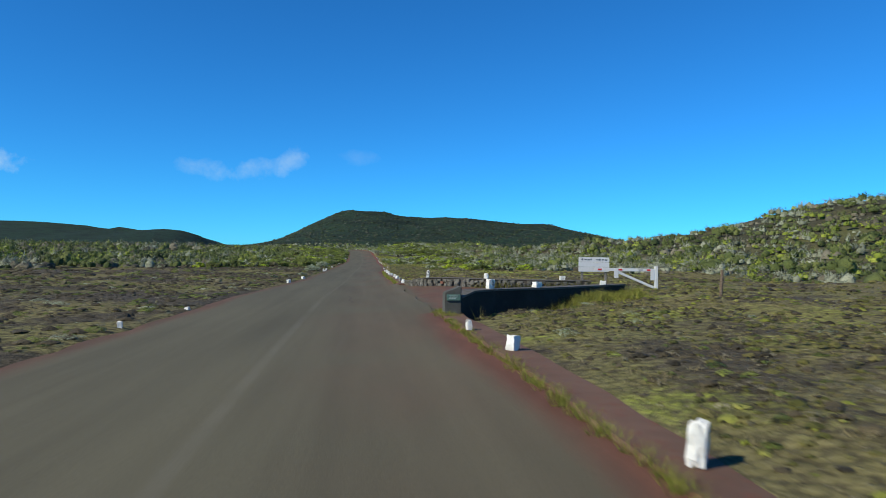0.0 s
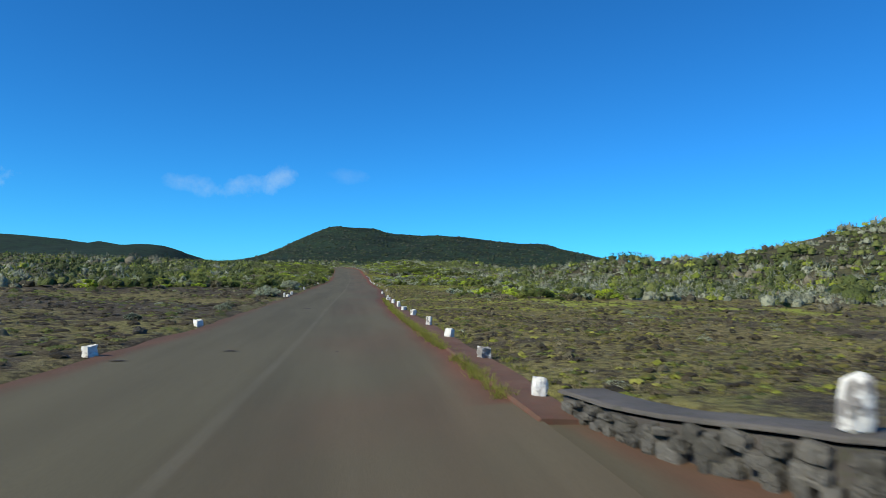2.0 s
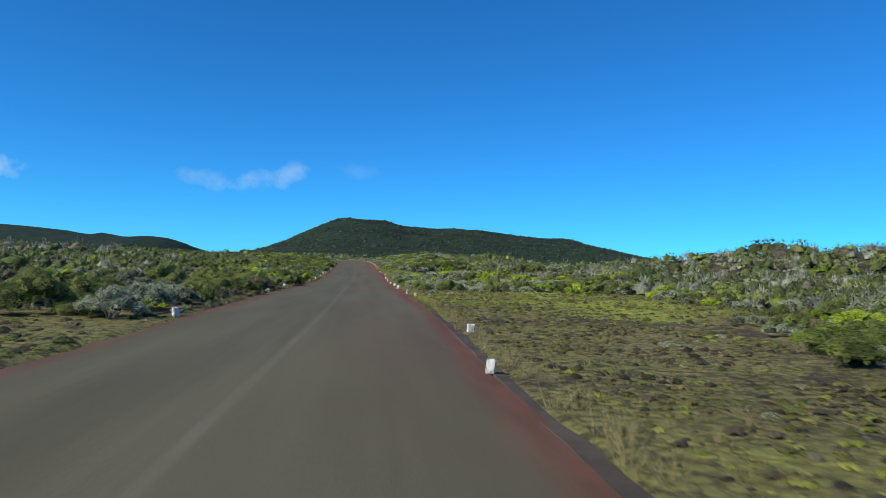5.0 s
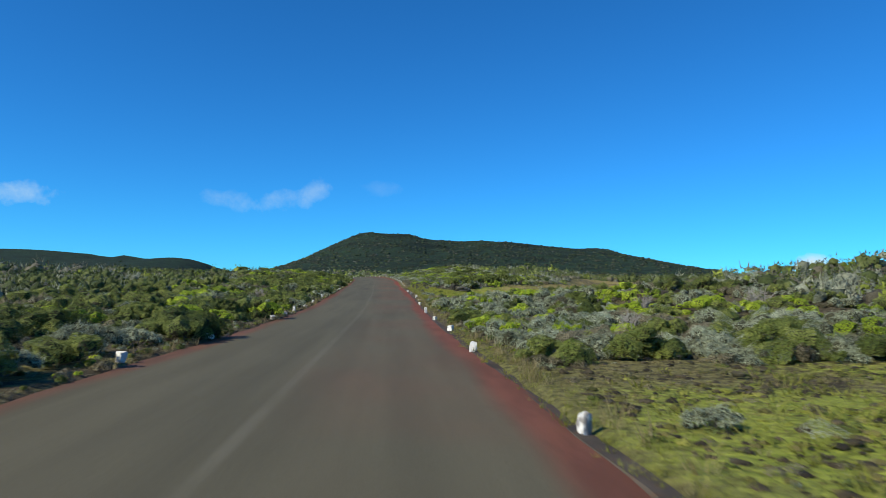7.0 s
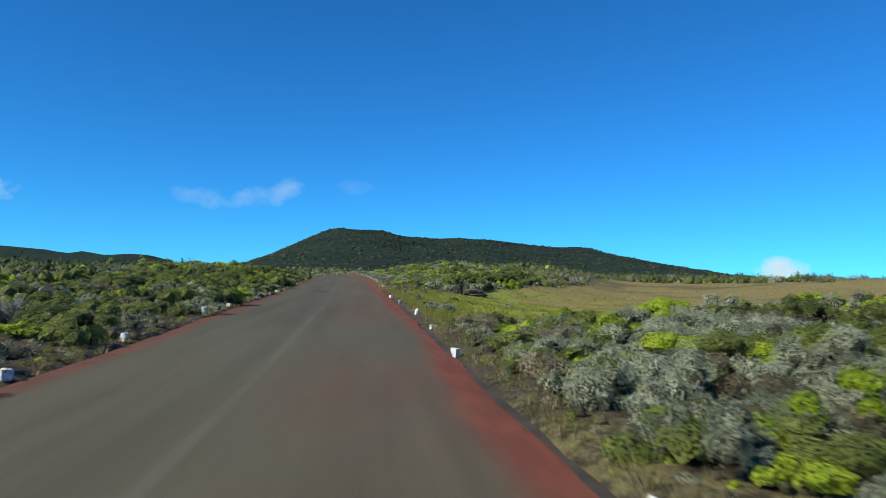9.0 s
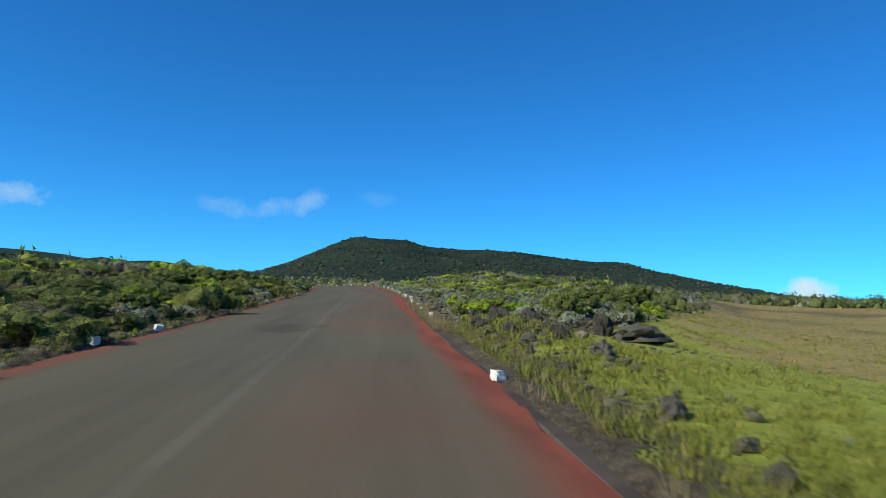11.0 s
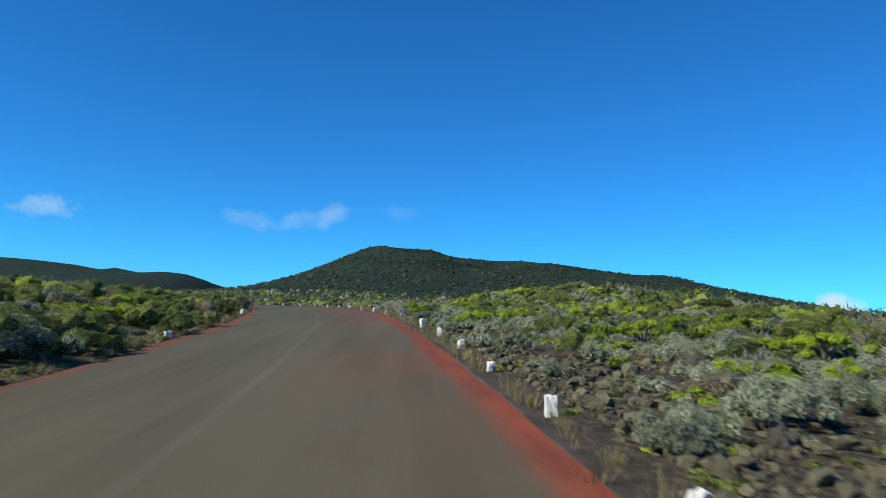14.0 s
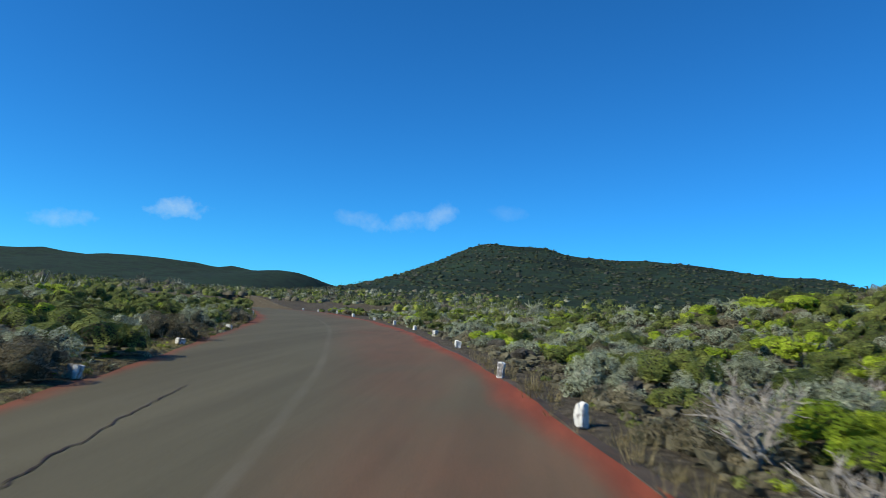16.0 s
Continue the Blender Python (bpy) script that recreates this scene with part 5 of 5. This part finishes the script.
def patchy(w, scale, lo_, top, side=1):
    """Odds in the open ground that come and go in patches."""
    def odds(x, y):
        s = (x - line_x(y)) * side
        o = np.where(meadow(x, y) & (s > 1.5), np.clip(lo_ + top * wave(x, y, w, scale), 0, 1), 0)
        return np.where(is_road(x, y, 0.30) | (apron_mask(x, y) > 0), 0, o)
    return odds


for a, e, cell, big in ((2.1, 8.0, 0.19, 0.72), (8.0, 16.0, 0.33, 1.0), (16.0, 36, 0.65, 1.9)):
    cushions(int(301 + a), a, e, -8, 106, cell, 0.03 * big, 0.12 * big, GRASS, "short olive-green mountain turf in tufts", patchy(81, 6, 0.40, 0.45), "turf")
    cushions(int(311 + a), a, e, -8, 106, cell, 0.03 * big, 0.13 * big, DARK_HEATH, "low dark brown heath cushions between turf", patchy(82, 5, 0.42, -0.40))
    cushions(int(321 + a), a, e, -8, 106, cell * 1.5, 0.04 * big, 0.15 * big, LEAF["brown"], "low dry brown heath cushions between turf", patchy(84, 8, 0.30, 0.40))
    cushions(int(331 + a), a, e, -8, 106, cell * 1.7, 0.04 * big, 0.16 * big, LEAF["olive"], "low green heath cushions in turf", patchy(85, 7, 0.30, 0.40))
cushions(345, 2.3, 16, -8, 106, 0.34, 0.02, 0.09, MEADOW, "bright yellow-green turf in patches", patchy(18, 11, 0.22, 0.75), "turf")
cushions(341, 2.3, 12, -8, 106, 1.0, 0.06, 0.24, LEAF["silver"], "low silver-grey heath cushions in turf", patchy(86, 9, 0.12, 0.22))
for a, e, cell, big in ((-15, -4.75, 0.38, 1.1), (-46, -15, 0.95, 2.4)):
    cushions(int(351 - a), a, e, -8, 104, cell, 0.04 * big, 0.16 * big, DARK_HEATH, "low dark heath cushions on cinder soil", patchy(82, 9, 0.62, 0.40, -1), tall=(0.4, 0.9))
    cushions(int(361 - a), a, e, -8, 104, cell * 1.2, 0.05 * big, 0.20 * big, LEAF["olive"], "low dark green heath cushions on cinder soil", patchy(83, 12, 0.25, 0.40, -1), tall=(0.4, 0.9))
    cushions(int(371 - a), a, e, -8, 104, cell * 1.4, 0.05 * big, 0.18 * big, LEAF["brown"], "low brown heath cushions on cinder soil", patchy(84, 7, 0.25, 0.40, -1), tall=(0.4, 0.9))
    cushions(int(381 - a), a, e, -8, 104, cell * 2.4, 0.06 * big, 0.28 * big, LEAF["silver"], "low grey lichen-coloured heath cushions", patchy(87, 10, 0.12, 0.25, -1), tall=(0.3, 0.7))
p = scatter(3013, 2.1, 9.5, -8, 106, 0.27, turf_odds)
merge("turf", [tuft(30 + i, 11, 0.5, 1.0, 0.022) for i in range(6)], p, np.random.RandomState(13).uniform(0.08, 0.22, len(p)), "short straw-green grass in the turf", [STRAW], 3023)
p = scatter(3031, 3.0, 15, 87, 103, 0.30, turf_odds)
merge("turf", [tuft(i, 10, 0.5, 1.2, 0.03) for i in range(6)], p, np.random.RandomState(2).uniform(0.12, 0.36, len(p)), "bright green meadow grass in tufts", [MEADOW], 3032)
p = scatter(303, 2.4, 26, 139, 196, 0.29, turf_odds)
merge("turf", [tuft(i, 10, 0.5, 1.2, 0.03) for i in range(6)], p, np.random.RandomState(2).uniform(0.12, 0.36, len(p)), "yellowing meadow grass in tufts", [MEADOW], 304)
p = scatter(305, 9, 70, 146, 235, 1.1, turf_odds)
merge("dry_grass", [tuft(i, 12, 0.6, 0.7, 0.06) for i in range(6)], p, np.random.RandomState(3).uniform(0.14, 0.34, len(p)), "straw-coloured dry meadow grass", [STRAW], 306)


def verge_odds(x, y):
    s = x - line_x(y)
    o = np.where(s < 0, 1.0 * np.exp((s + 4.8) / 3.0), 0.95 * np.exp(-(s - 2.0) / 3.2) * np.where(y > 140, 0.55, 1.0))
    return np.where(is_road(x, y, 0.05), 0, np.where(meadow(x, y) & (s > 0), o * 0.08, o))


for i, (kind, cell, lo_, hi_) in enumerate((("olive", 0.68, 0.12, 0.26), ("silver", 0.80, 0.10, 0.24), ("brown", 0.70, 0.10, 0.22), ("lime", 0.95, 0.08, 0.22))):
    for j, (a, e) in enumerate(((-9, -4.7), (2.0, 6.5))):
        p = scatter(340 + i * 2 + j, a, e, 84, 262, cell, verge_odds)
        merge("low_heath", [proto(kind, 460 + i * 9 + q, 2, 1, 18, 1.8, False) for q in range(5)], p, np.random.RandomState(60 + i).uniform(lo_, hi_, len(p)),
              {"olive": "low dark green seedlings along the verge", "silver": "low silver-grey seedlings along the verge", "brown": "low brown heath along the verge", "lime": "low yellow-green seedlings along the verge"}[kind], [LEAF[kind]], 350 + i)


# grass along the kerb and the wall
def edge_row(seed, y0, y1, s, n, spread=0.10):
    r = np.random.RandomState(seed)
    y = r.uniform(y0, y1, n)
    x = line_x(y) + (beside(s, y) + r.normal(0, spread, n)) * np.interp(y, FY, FS)
    z = np.maximum(land(x, y), np.where(s > 0, edge_z(y), road_h(left_edge(y), y)) - 0.02)
    return np.stack([x, y, z], 1)


p = np.concatenate([edge_row(1, -5, 13.0, 1.70, 620, 0.04), edge_row(2, 32, 65, 1.70, 1500, 0.05), edge_row(3, 84, 112, 1.80, 220), edge_row(4, 84, 140, 2.10, 500, 0.16), edge_row(5, 32, 66, 2.32, 260, 0.08)])
p = p[wave(p[:, 0], p[:, 1], 88, 3.0) > -0.55]
p = np.concatenate([p, edge_row(18, 13.6, 15.4, 1.86, 150, 0.12)])
merge("verge_grass", [tuft(50 + i, 16, 0.9, 0.8, 0.020) for i in range(5)], p, np.random.RandomState(9).uniform(0.06, 0.15, len(p)), "yellow-green grass tufts growing along the kerb", [MEADOW], 320)
p = np.concatenate([edge_row(6, 166, 180, 1.98, 420, 0.12), edge_row(14, 139, 157, 2.2, 40, 0.15), edge_row(7, 180, 235, 1.90, 260, 0.12), edge_row(10, 150, 262, -4.75, 220, 0.15), edge_row(11, 86, 150, -4.75, 160, 0.15), edge_row(17, 66, 140, 2.1, 200, 0.12)])
merge("verge_grass", [tuft(60 + i, 22, 1.0, 0.55, 0.012) for i in range(5)], p, np.random.RandomState(10).uniform(0.12, 0.34, len(p)), "dry straw grass tufts along the road edge", [STRAW], 321)
r = np.random.RandomState(12)
gx = r.uniform(2.5, 8.4, 120)
gy = np.interp(gx, WALL_X, WALL_Y) - r.uniform(0.10, 1.2, 120)
p = np.stack([gx, gy, land(gx, gy)], 1)
merge("verge_grass", [tuft(70 + i, 12, 1.2, 0.6, 0.016) for i in range(5)], p, r.uniform(0.15, 0.38, len(p)), "tall seeding grass in the ditch below the parapet", [GRASS], 322)
gx = 3.2 + 5.2 * np.sqrt(r.uniform(0, 1, 420))
gy = np.interp(gx, WALL_X, WALL_Y) - 0.12 - np.abs(r.normal(0, 0.55, 420))
p = np.stack([gx, gy, land(gx, gy)], 1)
merge("verge_grass", [tuft(75 + i, 14, 1.0, 0.7, 0.030) for i in range(5)], p, r.uniform(0.10, 0.30, len(p)), "bright yellow-green grass on the bank below the parapet", [MEADOW], 325)
d = r.uniform(5.5, 10.5, 60)
wp = np.array([wall_at(q)[:4] for q in d])
p = np.stack([wp[:, 0] + np.sin(wp[:, 2]) * r.uniform(0.08, 0.3, 60), wp[:, 1] - np.cos(wp[:, 2]) * r.uniform(0.08, 0.3, 60), wp[:, 3]], 1)
merge("verge_grass", [tuft(80 + i, 14, 1.0, 0.6, 0.03) for i in range(4)], p, r.uniform(0.2, 0.5, len(p)), "yellow-green grass at the foot of the stone wall", [GRASS], 323)


r = np.random.RandomState(15)
gy = r.uniform(139, 168, 2600)
gs = 2.15 + np.abs(r.normal(0, 2.0, 2600))
p = np.stack([line_x(gy) + gs, gy, land(line_x(gy) + gs, gy)], 1)
merge("verge_grass", [tuft(90 + i, 14, 1.0, 0.6, 0.03) for i in range(5)], p, r.uniform(0.08, 0.24, len(p)), "fresh green grass between the stones by the meadow", [MEADOW], 324)


# ---- lava stones ----
def rock_proto(seed):
    bm = rock_bm(seed, 1, 0.85, 0.8, 1, 0.95, 0.6)
    v = np.array([a.co[:] for a in bm.verts])
    f = np.array([[a.index for a in q.verts] for q in bm.faces])
    bm.free()
    return np.zeros((0, 3)), v, f


def rubble(name, p, sc, label, seed):
    protos = [rock_proto(600 + i) for i in range(8)]
    return merge(name, protos, p, sc, label, [LAVA, LAVA], seed, (0.6, 1.1))


def rubble_odds(x, y):
    s = x - line_x(y)
    o = np.exp(-np.maximum(s - 2.4, 0) / 3.2) * sstep(y, 138, 146) * np.where((s < 4.6) & (y > 166), 1.0, 0.75 + 0.5 * wave(x, y, 91, 6)) * np.where((y < 166) & (s > 4.2), 0.025, np.where(y < 157, 0.14, np.where(y < 166, 0.5, 1.0)))
    return np.where(is_road(x, y, 0.25), 0, o)


p = scatter(331, 2.15, 10, 138, 262, 0.145, rubble_odds)
r = np.random.RandomState(33)
rubble("lava_rubble", p, np.clip(np.exp(r.normal(-3.15, 0.48, len(p))), 0.025, 0.15), "sharp dark lava rubble beside the kerb", 34)


def sprinkle_odds(x, y):
    return np.where(is_road(x, y, 0.15) | (apron_mask(x, y) > 0), 0, 0.08)


p = scatter(335, -14, -4.8, -8, 262, 0.6, sprinkle_odds)
rubble("lava_rubble", p, np.clip(np.exp(r.normal(-3.0, 0.5, len(p))), 0.02, 0.13), "scattered small lava stones on the verge", 36)
def verge_rubble(x, y):
    return np.where(is_road(x, y, 0.2) | meadow(x, y), 0, 0.5 * np.exp(-np.maximum(x - line_x(y) - 2.2, 0) / 2.5))


p = scatter(339, 2.1, 8, 103, 138, 0.24, verge_rubble)
rubble("lava_rubble", p, np.clip(np.exp(r.normal(-2.9, 0.45, len(p))), 0.03, 0.15), "dark lava stones between heath shrubs", 40)
p = scatter(337, 2.3, 11, -8, 138, 0.36, sprinkle_odds)
rubble("lava_rubble", p, np.clip(np.exp(r.normal(-3.2, 0.4, len(p))), 0.02, 0.08), "scattered small lava stones in the turf", 38)

BOULDERS = [(4.0, 205.8, .9, .42), (3.45, 206.3, .5, .42), (3.7, 197.8, .4, .28), (6.4, 208.3, .7, .45), (17.5, 204.0, 1.6, .9), (2.95, 221.5, .5, .42), (2.7, 176.3, .5, .3), (3.4, 176.1, .55, .34), (2.7, 175.6, .3, .25), (6.2, 204.4, .6, .35), (7.0, 209.8, .62, .45), (4.6, 207.6, .5, .3), (3.8, 176.6, .5, .30), (2.85, 176.3, .26, .2), (2.75, 176.8, .36, .2), (7.3, 170.0, .85, 1.1), (8.3, 169.4, 2.3, .60), (4.2, 163.2, .45, .4),
            (2.75, 148.5, .34, .26), (2.7, 147.3, .32, .25), (3.2, 147.8, .3, .24), (2.8, 149.6, .32, .22), (3.6, 149.4, .36, .24), (3.0, 155.2, .36, .3), (3.5, 161.2, .5, .36)]
BOULDERS_B = [(3.3, 166.0, .6, .4), (2.9, 163.0, .45, .35), (3.9, 165.0, .7, .45), (3.1, 110.6, .28, .2), (2.9, 109.9, .24, .2), (3.6, 107.6, .36, .2), (3.2, 230.2, .55, .3), (2.9, 235.2, .6, .35), (2.9, 237.6, .5, .4), (4.0, 224.2, .45, .3), (-5.3, 15.4, .35, .2),
              (-5.4, 60.2, .5, .2), (-5.2, 40.4, .4, .2), (2.9, 59.0, .3, .16), (4.8, 57.5, .5, .18)]
boulder_meshes = []
for i in range(7):
    me = bpy.data.meshes.new("boulder")
    bm = rock_bm(700 + i, 0.5, 0.45, 0.62, 3, 0.85, 0.55, 0.5 if i % 2 else 0.0)
    bm.to_mesh(me)
    bm.free()
    me.materials.append(BASALT)
    boulder_meshes.append(me)
rb = np.random.RandomState(71)
HEAP = [(rb.uniform(2.6, 3.8), 158.5 + i * 0.55 + rb.uniform(-0.4, 0.4), rb.uniform(0.2, 0.48), rb.uniform(0.15, 0.34)) for i in range(26)]
for i, (s, y, w, h) in enumerate(BOULDERS + BOULDERS_B + HEAP):
    x, y = at_road(s, y)
    ob = new("boulder", boulder_meshes[i % 7])
    ob.matrix_basis = pose(x, y, ground_z(x, y) - 0.05, rng.uniform(-8, 8), rng.uniform(-8, 8), rng.uniform(0, 360)) @ Matrix.Diagonal((w * 0.85, w * 0.75, h * 0.82, 1))
    tagged(ob, "rough dark grey lava boulder" + (" standing upright in the meadow" if h > 0.75 else " lying among rubble" if y > 100 else " lying in the heath"), "boulder", "lava boulders")


# ---- bleached dead shrubs ----
def branch_mesh(seed, n_main, reach, height):
    r = np.random.RandomState(seed)
    V, F = [], []

    def limb(p0, p1, w0, w1):
        o = len(V)
        ax_ = Vector(p1) - Vector(p0)
        u = ax_.orthogonal().normalized()
        w = ax_.normalized().cross(u)
        for p_, wd in ((p0, w0), (p1, w1)):
            for k in range(3):
                V.append(tuple(Vector(p_) + (u * math.cos(k * 2.0944) + w * math.sin(k * 2.0944)) * wd))
        for k in range(3):
            F.append((o + k, o + (k + 1) % 3, o + 3 + (k + 1) % 3, o + 3 + k))

    def grow(p0, d, ln, w, depth):
        p_ = Vector(p0)
        for i in range(3):
            d = (d + Vector(r.normal(0, 0.22, 3)) + Vector((0, 0, 0.06))).normalized()
            q = p_ + d * ln / 3
            limb(p_, q, w * (1 - i * 0.2), w * (1 - (i + 1) * 0.2))
            if depth and (i > 0 or depth < 3):
                for _ in range(2 if depth > 1 else 3):
                    grow(q, (d + Vector(r.normal(0, 0.55, 3))).normalized(), ln * r.uniform(0.45, 0.7), w * 0.5, depth - 1)
            p_ = q
    for i in range(n_main):
        a = 6.283 * i / n_main + r.uniform(-0.4, 0.4)
        grow((0, 0, -0.05), Vector((math.cos(a) * reach, math.sin(a) * reach, height)).normalized(), 0.75, 0.045, 2)
    me = bpy.data.meshes.new("branches")
    me.from_pydata(V, [], F)
    me.materials.append(DEAD)
    return me


dead_meshes = [branch_mesh(900 + i, 4 + i % 2, (0.7, 0.55, 0.9)[i], (0.8, 0.9, 0.55)[i]) for i in range(3)]
for i, (s, y, w) in enumerate([(4.6, 178.2, 0.4), (5.75, 201.8, 0.45), (5.2, 210.2, 0.55), (3.75, 217.4, 0.4), (2.9, 218.5, 0.3), (2.75, 224.5, 0.55), (2.75, 219.4, 0.3), (2.85, 226.2, 0.6), (2.7, 229.7, 0.35),
         (5.9, 108, 0.35), (9.8, 118.5, 0.6), (8.2, 197.2, 0.6), (6.6, 110.8, 0.45), (7.2, 112.6, 0.5), (6.4, 230.8, 0.5), (11, 206, 0.7), (-8.5, 139, 0.7), (8.6, 184.6, 0.6),
         (10.5, 190.2, 0.7), (12.8, 116, 0.8), (7, 199, 0.5)]):
    x, y = at_road(s, y)
    ob = new("dead_shrub", dead_meshes[i % 3])
    ob.matrix_basis = pose(x, y, ground_z(x, y), 0, 0, rng.uniform(0, 360)) @ Matrix.Diagonal((w, w, w, 1))
    tagged(ob, "bleached leafless shrub with forked grey branches", "dead shrub", "dead shrubs")

# ---- small wind-shaped trees on the rises ----
for i, (x, y, h) in enumerate([(29.5, 146, 1.15), (43, 147, 1.2), (27.3, 254.5, 1.7), (39.9, 288, 2.0), (45.7, 309, 2.4), (11.2, 193.0, 1.7), (9.9, 191.6, 1.5), (20.0, 209.4, 2.0), (12.4, 214.5, 1.5), (15.2, 224.0, 1.6), (-24, 214, 1.9), (-21.5, 221, 1.7)]):
    tree = empty("small_tree", x, y, ground_z(x, y) - 0.05, "small wind-shaped heath tree with a flat crown", "tree", "heath trees", rng.uniform(0, 360))
    r = np.random.RandomState(950 + i)
    bm = bmesh.new()
    for k in range(4):
        a = 1.57 * k + r.uniform(-0.5, 0.5)
        tip = Vector((math.cos(a) * 0.34 * h, math.sin(a) * 0.34 * h, h * r.uniform(0.60, 0.72)))
        ring = []
        for p0, w in ((Vector((0, 0, 0)), 0.035 * h), (tip * 0.45 + Vector((0, 0, 0.06 * h)), 0.022 * h), (tip, 0.008 * h)):
            ring.append([bm.verts.new(p0 + Vector((math.cos(q * 1.2566) * w, math.sin(q * 1.2566) * w, 0))) for q in range(5)])
        for lo_r, hi_r in zip(ring, ring[1:]):
            for q in range(5):
                bm.faces.new((lo_r[q], lo_r[(q + 1) % 5], hi_r[(q + 1) % 5], hi_r[q]))
    part("trunk", bm, DEAD, tree)
    n = 16
    a, q = r.uniform(0, 6.283, n), np.sqrt(r.uniform(0, 1, n)) * 0.46 * h
    cen = np.stack([np.cos(a) * q, np.sin(a) * q, h * (0.80 - 0.35 * (q / h) ** 1.5) + r.uniform(-0.05, 0.05, n)], 1)
    rad = r.uniform(0.13, 0.20, n) * h
    lv = leaves(r, cen, rad, 500, 0.08, 0.02)
    cv_, cf_ = lobes(r, cen, rad, 2, 0.5, 0.7)
    me = bpy.data.meshes.new("crown")
    me.from_pydata(np.concatenate([lv, cv_]).tolist(), [], np.concatenate([np.arange(len(lv)).reshape(-1, 3), cf_ + len(lv)]).tolist())
    me.materials.append(LEAF["olive"])
    new("crown", me).parent = tree

# ---- cracks and tar stains on the asphalt ----
TAR = m_concrete("old_tar", (0.022, 0.018, 0.016), (0.040, 0.032, 0.027), (0.05, 0.035, 0.028))


def crack(points, width, label, name="road_crack"):
    """A thin sunken line with a ragged edge, lying on the road."""
    r = np.random.RandomState(int(points[0][1] * 10))
    pts = []
    for (x0, y0), (x1, y1) in zip(points, points[1:]):
        n = max(3, int(math.dist((x0, y0), (x1, y1)) / 0.12))
        pts += [(x0 + (x1 - x0) * t, y0 + (y1 - y0) * t) for t in np.linspace(0, 1, n, endpoint=False)]
    pts.append(points[-1])
    v = []
    for i, (x, y) in enumerate(pts):
        w = width * r.uniform(0.35, 1.2) * min(1, 0.3 + min(i, len(pts) - 1 - i) * 0.3)
        x += r.normal(0, 0.018)
        s = (x - float(line_x(y))) / float(np.interp(y, FY, FS))
        z = float(road_h(s, y)) + 0.007
        v += [(x - w, y, z), (x + w, y, z)]
    ob = mesh_object(name, v, grid_faces(len(pts), 2), TAR)
    return tagged(ob, label, "road mark", kind="structure")


crack([(-4.91, 224.7), (-5.08, 225.35), (-5.18, 226.04), (-5.43, 227.06), (-5.69, 228.44), (-5.87, 229.4)], 0.012, "long open crack in the worn asphalt")
crack([(-3.55, 217.6), (-3.84, 219.29), (-4.08, 220.39), (-4.51, 222.17), (-4.67, 223.31), (-5.0, 225.2)], 0.009, "fine crack wandering along the asphalt")
crack([(-0.30, 20.2), (-0.20, 20.9), (-0.36, 22.0), (-0.28, 23.1), (-0.43, 24.6)], 0.014, "short crack in the asphalt")
for x, y, w, l in ((-1.95, 37.42, 0.16, 0.16), (-0.11, 37.68, 0.15, 0.16), (-3.23, 35.88, 0.13, 0.14), (-1.72, 53.6, 0.20, 0.45), (-1.55, 50.2, 0.16, 0.25), (-1.45, 54.2, 0.12, 0.3), (-1.44, 66.1, 0.10, 0.4), (-1.12, 62.4, 0.10, 0.3)):
    crack([(x, y), (x + 0.04, y + l * 0.5), (x, y + l)], w, "dark tar stain on the asphalt", "tar_stain")

# ---- blocks of the stone wall, last ----
rw = np.random.RandomState(44)
for row in range(3):
    d = 0.12 + 0.1 * row
    while d < wall_len[-1] - 0.12:
        x, y, a, z, h = wall_at(d)
        hh = h / 3
        w = rw.uniform(0.16, 0.40)
        tall_ = hh * rw.uniform(1.2, 2.2) * (0.75 if row == 2 else 1)
        red = row == 1 and 3.3 < x < 3.6 and not any(o.data == block_meshes[4] for o in stone_wall.children)
        ob = new("block", block_meshes[4 if red else (0, 1, 2, 3, 5, 6, 7, 8, 9)[rw.randint(9)]])
        ob.parent = stone_wall
        ob.matrix_basis = pose(x - WALL[0][0], y - WALL[0][1], z + row * hh * 0.92 - 0.02, rw.uniform(-8, 8), rw.uniform(-14, 14), math.degrees(a)) @ Matrix.Diagonal((w * 0.86, 0.34, tall_, 1))
        d += w * 0.9
